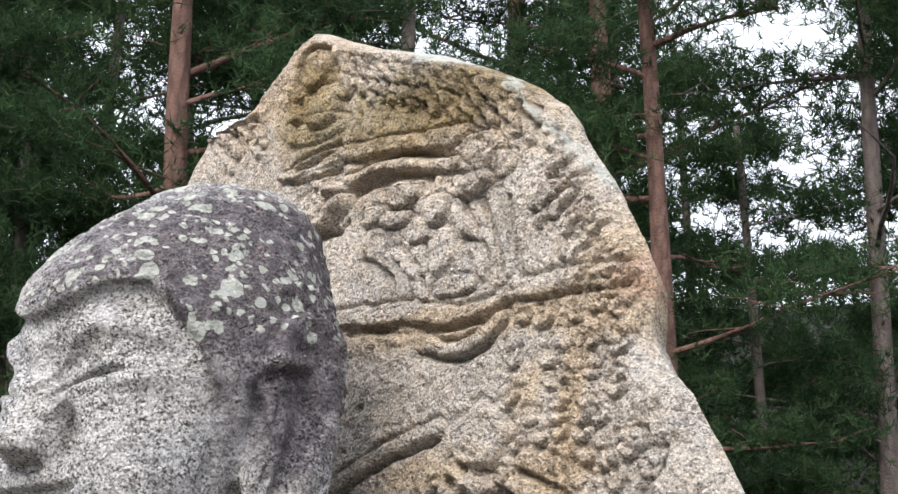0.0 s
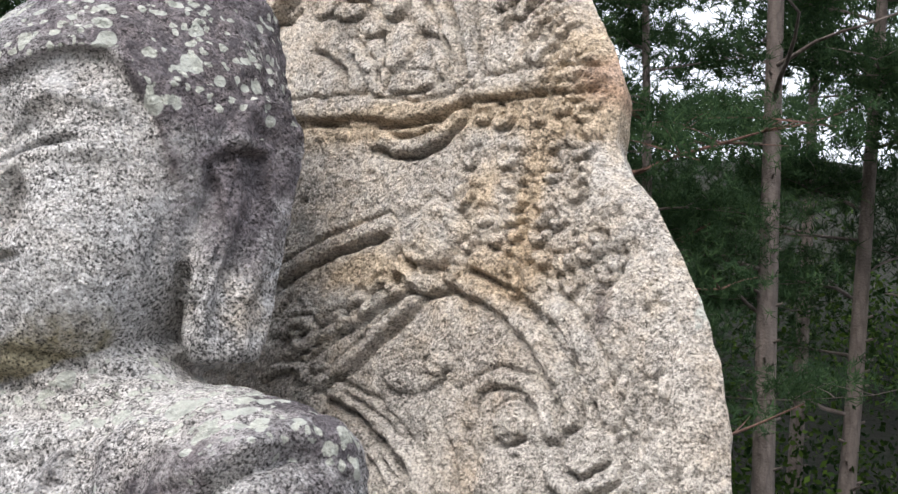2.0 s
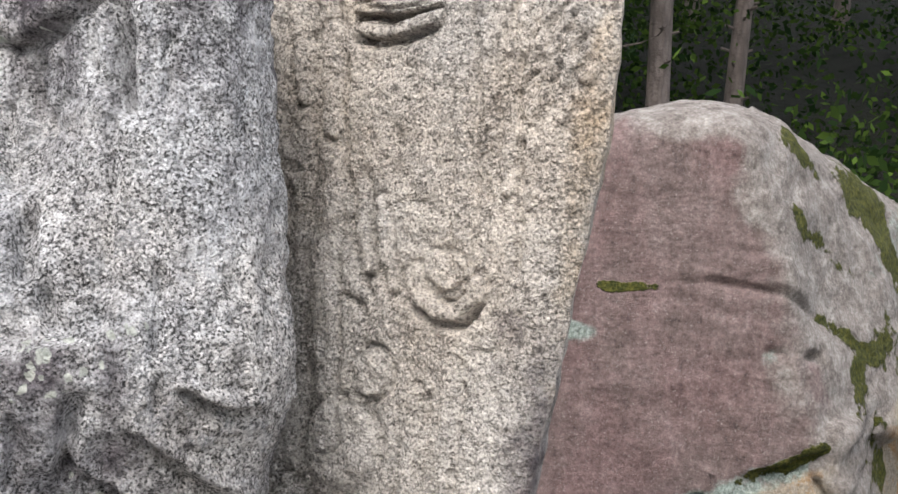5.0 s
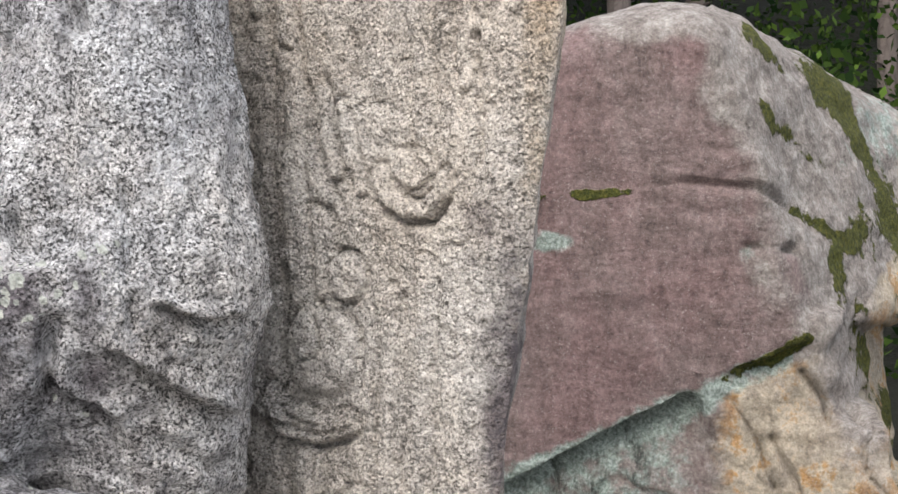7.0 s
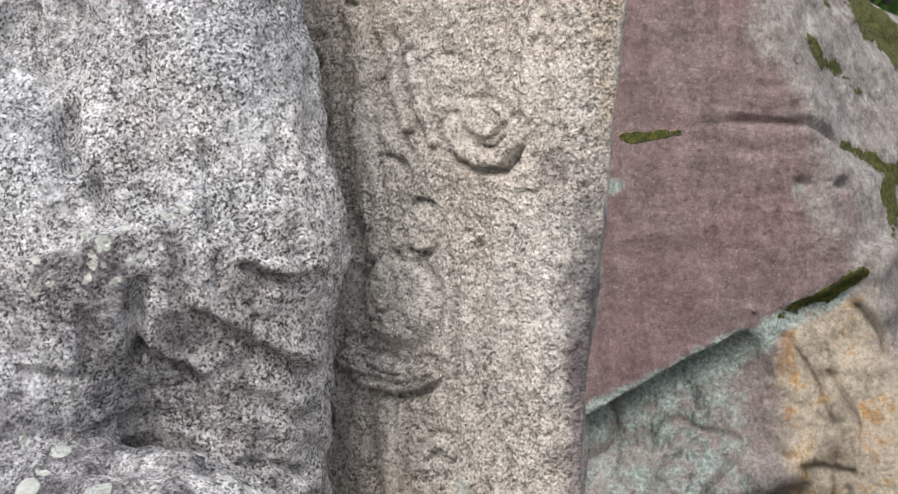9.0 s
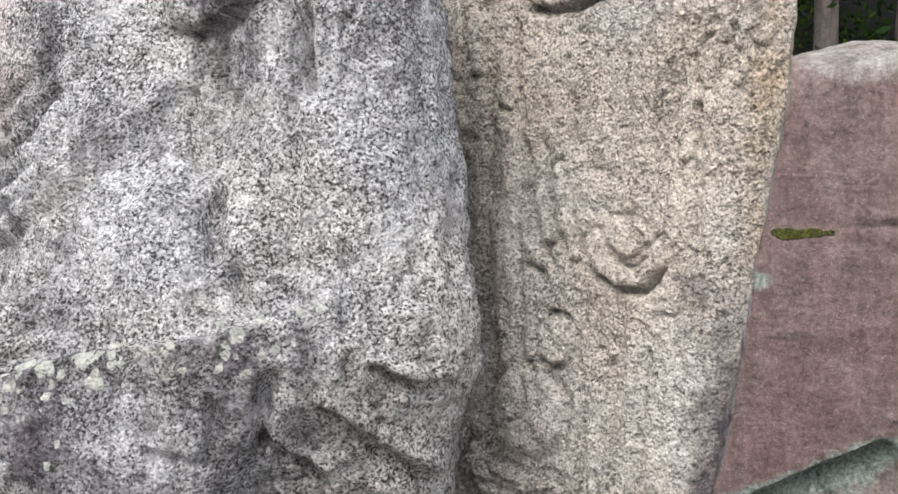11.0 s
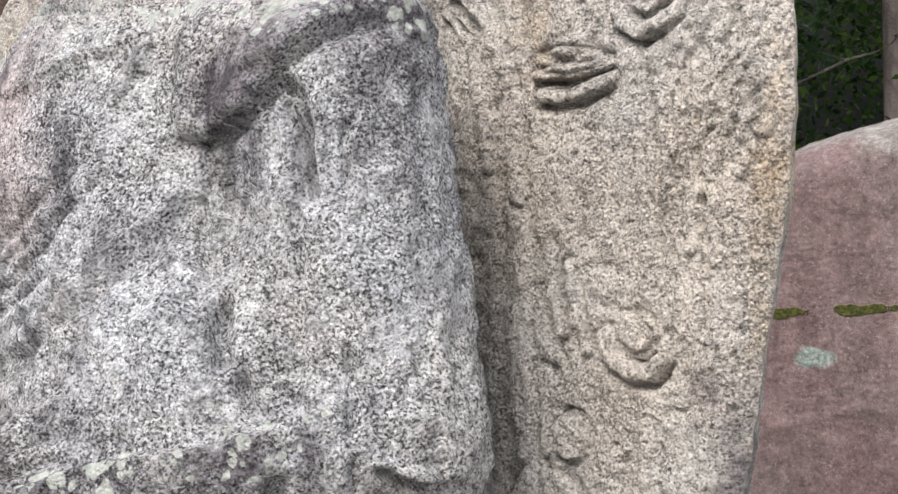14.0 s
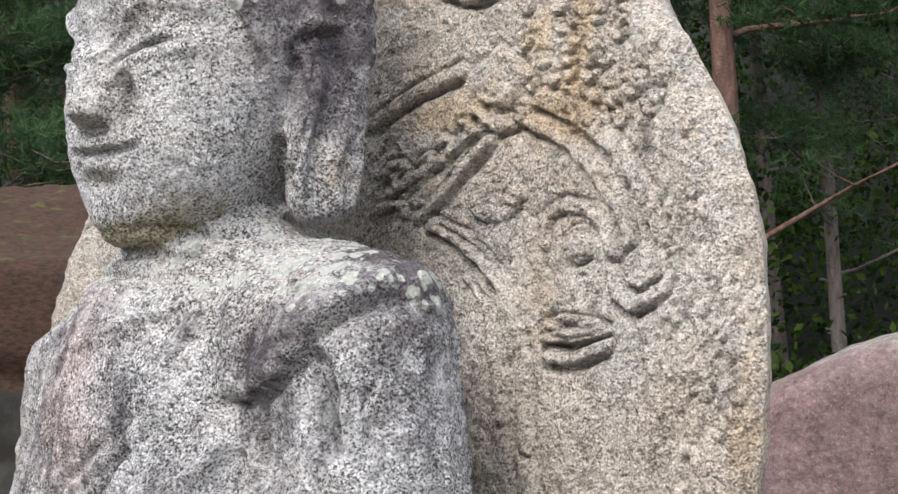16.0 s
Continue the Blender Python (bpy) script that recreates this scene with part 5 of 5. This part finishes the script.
    for r, pts in ((0.055, ((0.20, 0, 1.14), (0.42, 0, 0.95))), (0.045, ((0.24, 0, 0.77), (0.33, 0, 0.64))), (0.05, ((0.42, 0, 0.62), (0.55, 0, 0.5), (0.68, 0, 0.34))),
                   (0.04, ((0.46, 0, 0.22), (0.62, 0, 0.08), (0.82, 0, -0.08))), (0.07, ((0.68, 0, -0.1), (0.75, 0, -0.3), (0.84, 0, -0.5), (0.92, 0, -0.75))), (0.1, ((0.6, 0, 0.95), (0.95, 0, 0.6), (1.2, 0, 0.2)))):
        moss = moss + 0.72 * np.exp(-(near_line(q, pts) / r) ** 2)
    moss = moss + flank * step01(0.5, 1.0, u) * (0.36 + 0.4 * n1)
    mask(me, "moss", moss * (0.85 + 0.5 * n1))
    move(me, ORG + out[:, :1] * RT + out[:, 1:2] * FW + out[:, 2:] * np.array((0, 0, 1.0)))
    tagged(new("boulder", me), "large purple-brown rock with grey mossy flank and rusty base", "boulder")


build_boulder()


def far_rock_field(u, v, w):
    f = half(u, v, w, (0.25, -1, 0.2), (0, 0, 0))
    f = meet(f, half(u, v, w, (0.1, -0.2, 1), (0, 0.3, 0.52)), 0.1)
    f = meet(f, half(u, v, w, (1, -0.1, 0.15), (1.0, 0, 0)), 0.2)
    f = np.maximum(f, v - 2.4)
    return np.maximum(np.maximum(f, -2.6 - u), -4.0 - w)


def build_far_rock():
    verts, quads = surface(far_rock_field, (-2.8, -0.5, -3.6), (1.6, 2.6, 1.0), 0.05)
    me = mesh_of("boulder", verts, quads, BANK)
    nor = normals_of(me)
    u, v, w = verts.T
    h = 0.08 * fbm(verts, 0.9, 3, 23) + 0.012 * fbm(verts * np.array((1, 1, 2.2)), 6, 2, 25)
    for pts in (((-2, 0, 0.1), (-0.3, 0, -0.05), (0.5, 0, -0.35)), ((-2, 0, -0.7), (0.8, 0, -0.55)), ((-1, 0, -1.3), (0.8, 0, -1.5))):
        h -= 0.08 * np.exp(-(near_line(verts * np.array((1, 0.3, 1)), pts) / 0.05) ** 2)
    out = verts + nor * h[:, None]
    n1 = fbm(verts, 1.6, 3, 29)
    mask(me, "grey", 0.25 + 0.3 * n1)
    mask(me, "orange", step01(-0.2, 0.5, n1) * 0.45 + 0.3 * step01(0.4, -0.2, u) + 0.8 * step01(0.45, 0.75, nor[:, 2]))
    mask(me, "lichen", 0.05 + 0.2 * n1)
    mask(me, "moss", 0.36 * step01(0.6, 0.9, nor[:, 2]))
    mask(me, "streak", 1.1 + 0.2 * n1)
    org, r, fw = np.array((-5.6, 1.9, 1.02)), np.array((0.62, 0.78, 0.0)), np.array((-0.78, 0.62, 0.0))
    move(me, org + out[:, :1] * r + out[:, 1:2] * fw + out[:, 2:] * np.array((0, 0, 1.0)))
    tagged(new("boulder", me), "brown and grey rock face behind the slab, colours darkened for forest shade", "boulder")


build_far_rock()


# ---- trees ----
def tube(bm, pts, radii, sides=8, rng=None):
    rows = []
    pts = [Vector(p) for p in pts]
    for k, (p, r) in enumerate(zip(pts, radii)):
        d = (pts[min(k + 1, len(pts) - 1)] - pts[max(k - 1, 0)]).normalized()
        a = d.orthogonal().normalized()
        b = d.cross(a)
        row = []
        for j in range(sides):
            t = 2 * math.pi * j / sides
            q = r * (1 + (rng.uniform(-0.08, 0.08) if rng else 0))
            row.append(bm.verts.new(p + a * math.cos(t) * q + b * math.sin(t) * q))
        rows.append(row)
    for a, b in zip(rows[:-1], rows[1:]):
        best = min(range(sides), key=lambda o: (a[0].co - b[o].co).length)
        for j in range(sides):
            f = bm.faces.new((a[j], a[(j + 1) % sides], b[(best + j + 1) % sides], b[(best + j) % sides]))
            f.smooth = True
    return rows


def branch_line(rng, start, yaw, length, rise, droop):
    pts = [Vector(start)]
    n = 6
    d = Vector((math.cos(yaw), math.sin(yaw), rise))
    for k in range(n):
        d = d + Vector((rng.uniform(-0.22, 0.22), rng.uniform(-0.22, 0.22), rng.uniform(-0.16, 0.16) - droop))
        pts.append(pts[-1] + d.normalized() * length / n)
    return pts


def needle_mass(rng, sprays, per, size):
    """Tufts of needles round many shoot tips: arrays of vertices and triangles."""
    V = []
    for c, r in sprays:
        n = per
        tip = c + rng.normal(0, 1, (n, 3)) * np.array((r, r, r * 0.42))
        tuft = tip[rng.randint(0, max(1, n // 9), n)] + rng.normal(0, 0.02, (n, 3))
        d = rng.normal(0, 1, (n, 3)) + np.array((0, 0, 0.55))
        d /= np.linalg.norm(d, axis=1)[:, None]
        side = np.cross(d, rng.normal(0, 1, (n, 3)))
        side /= np.linalg.norm(side, axis=1)[:, None] + 1e-9
        L = size * rng.uniform(0.6, 1.25, (n, 1))
        w = size * 0.05
        V.append(np.stack([tuft - side * w, tuft + side * w, tuft + d * L], 1).reshape(-1, 3))
    V = np.concatenate(V)
    return V, np.arange(len(V)).reshape(-1, 3)


def pine(seed, height, radius, lean, bark, first, crown, limb_len, bend=0.16):
    """A pine: trunk with limbs and stubs, and a needle crown. Base at the origin."""
    rng = random.Random(seed)
    nr = np.random.RandomState(seed)
    bm = bmesh.new()
    n = 14
    line = []
    for k in range(n + 1):
        t = k / n
        line.append(Vector((lean[0] * height * t + bend * math.sin(3 * t + seed), lean[1] * height * t + bend * math.sin(2.4 * t + 2 * seed), height * t)))
    tube(bm, line, [radius * (1 - 0.62 * k / n) * (1.25 if k == 0 else 1) for k in range(n + 1)], 12, rng)
    sprays = []

    def at(t):
        f = t * n
        k = min(int(f), n - 1)
        return line[k].lerp(line[k + 1], f - k)

    z = first
    while z < height * 0.98:
        t = z / height
        L = limb_len * (1.15 - 0.75 * max(0, (t - 0.45) / 0.55)) * rng.uniform(0.6, 1.2)
        pts = branch_line(rng, at(t), rng.uniform(0, 6.28), L, rng.uniform(-0.05, 0.5), 0.02)
        r0 = radius * 0.22 * rng.uniform(0.7, 1.2)
        tube(bm, pts, [r0 * (1 - 0.8 * k / 6) for k in range(7)], 5)
        bare = t < crown
        for k in range(2, 7):
            for m in range(1 if bare else 2):
                if bare and rng.random() < 0.75:
                    continue
                tw = branch_line(rng, pts[k], rng.uniform(0, 6.28), L * rng.uniform(0.18, 0.36), 0.25, 0.0)
                tube(bm, tw[::2], [r0 * 0.35, r0 * 0.28, r0 * 0.2, r0 * 0.1][:len(tw[::2])], 4)
                for q in (tw[3], tw[5], tw[6]):
                    sprays.append((np.array(q), 0.24 + 0.12 * rng.random()))
        z += rng.uniform(0.28, 0.62) * (1.0 if t > crown else 1.5)
    for k in range(26):
        t = rng.uniform(0.05, crown)
        p = at(t)
        yaw = rng.uniform(0, 6.28)
        e = p + Vector((math.cos(yaw), math.sin(yaw), 0.3)) * (radius * (1 - 0.6 * t) + rng.uniform(0.04, 0.12))
        tube(bm, [p, e], [0.028, 0.016], 5)
    me_t = bpy.data.meshes.new("trunk")
    bm.to_mesh(me_t)
    bm.free()
    me_t.materials.append(bark)
    V, F = needle_mass(nr, sprays, 76, 0.19)
    me_c = mesh_of("crown", V, F, NEEDLES, False)
    root = new("pine_tree")
    part("trunk", me_t, None, root)
    part("crown", me_c, None, root, "dark green pine needles in loose layered masses")
    return root


def stand(root, x, y, turn=0.0, size=1.0, label="", group="pines on the hillside"):
    z = float(ground_height(np.array([x]), np.array([y]))[0]) - 0.15
    root.matrix_basis = pose(x, y, z, 0, 0, turn) @ Matrix.Scale(size, 4)
    tagged(root, label or "tall pine with dark green needle crown", "tree", group)


GREY = pine(3, 16.0, 0.155, (-0.012, 0.0), BARK_GREY, 5.2, 0.55, 2.6, 0.03)
stand(GREY, -8.28, 15.32, 0, 1.0, "straight grey-barked pine with dead branch stubs")
RED = pine(8, 15.0, 0.22, (0.02, 0.03), BARK_RED, 4.2, 0.42, 3.0)
stand(RED, -13.1, 8.1, 60, 1.0, "reddish-barked pine with spreading limbs")
LOW = pine(14, 12.0, 0.13, (0.05, 0.045), BARK_GREY, 3.2, 0.38, 2.6, 0.1)
stand(LOW, -9.15, 18.3, 0, 1.1, "grey leaning pine with bent limbs")
KINDS = (GREY, RED, LOW)


def again(kind, x, y, turn, size, label=""):
    t = copy_thing(KINDS[kind], pose(0, 0, 0))
    stand(t, x, y, turn, size, label)


for k, x, y, turn, size in ((1, -16.8, 8.6, 200, 1.1), (1, -12.2, 14.8, 130, 1.05), (0, -12.8, 11.3, 250, 1.0), (1, -8.4, 11.4, 130, 0.8),
                            (2, -11.8, 16.6, 200, 0.9), (2, -9.0, 14.2, 150, 0.8), (2, -11.4, 4.7, 210, 0.9), (2, -13.5, 24.5, 60, 1.1), (2, -7.5, 22.5, 155, 0.95), (2, -11.5, 26.5, 305, 1.1), (2, -18.0, 6.8, 110, 1.05), (2, -17.5, 9.3, 20, 1.15), (2, -15.8, 8.2, 250, 1.0), (0, -18.5, 14.0, 40, 1.2), (1, -21.0, 9.5, 80, 1.2),
                            (2, -6.2, 18.5, 260, 1.1), (0, -15.5, 18.5, 170, 1.15), (2, -15.0, 11.0, 320, 1.1), (1, -19.0, 19.5, 10, 1.25), 
                            (0, -9.0, 24.5, 290, 1.2), (2, -17.2, 4.5, 140, 1.1), (1, -22.5, 3.0, 240, 1.15), (2, -4.0, 22.5, 20, 1.2), (0, -23.5, 15.5, 110, 1.25)):
    again(k, x, y, turn, size)


# unseen pines added round the clearing behind the viewer to block low sky light
ring = random.Random(12)
for k in range(7):
    ang = radians(-150 + 200 * k / 6 + ring.uniform(-4, 4))
    d = ring.uniform(7.5, 11.5)
    again(ring.choice((1, 2, 2)), 1.5 + d * math.cos(ang), -1.5 + d * math.sin(ang), ring.uniform(0, 360), ring.uniform(0.85, 1.1))


# ---- leafy undergrowth on the slope ----
def undergrowth():
    rng = np.random.RandomState(77)
    V = []
    for k in range(780):
        a = rng.uniform(-0.25, 1.25)
        d = rng.uniform(14, 42)
        ang = math.radians(128) + (a - 0.5) * 1.35
        x, y = 2.7 + d * math.cos(ang), -2.4 + d * math.sin(ang)
        z = float(ground_height(np.array([x]), np.array([y]))[0])
        n = 240
        r = rng.uniform(0.7, 1.5)
        c = np.array((x, y, z + rng.uniform(0.3, 4.5) * rng.rand()))
        p = c + rng.normal(0, 1, (n, 3)) * np.array((r * 0.6, r * 0.6, r * 0.5))
        u = rng.normal(0, 1, (n, 3))
        u /= np.linalg.norm(u, axis=1)[:, None]
        w = np.cross(u, rng.normal(0, 1, (n, 3)))
        w /= np.linalg.norm(w, axis=1)[:, None]
        s = rng.uniform(0.04, 0.09, (n, 1))
        V.append(np.stack([p - u * s, p + w * s * 0.55, p + u * s, p - w * s * 0.55], 1).reshape(-1, 3))
    V = np.concatenate(V)
    ob = new("undergrowth", mesh_of("undergrowth", V, np.arange(len(V)).reshape(-1, 4), LEAVES, False))
    tagged(ob, "dense green leafy bushes and saplings under the pines", "bushes", kind="stuff")


undergrowth()
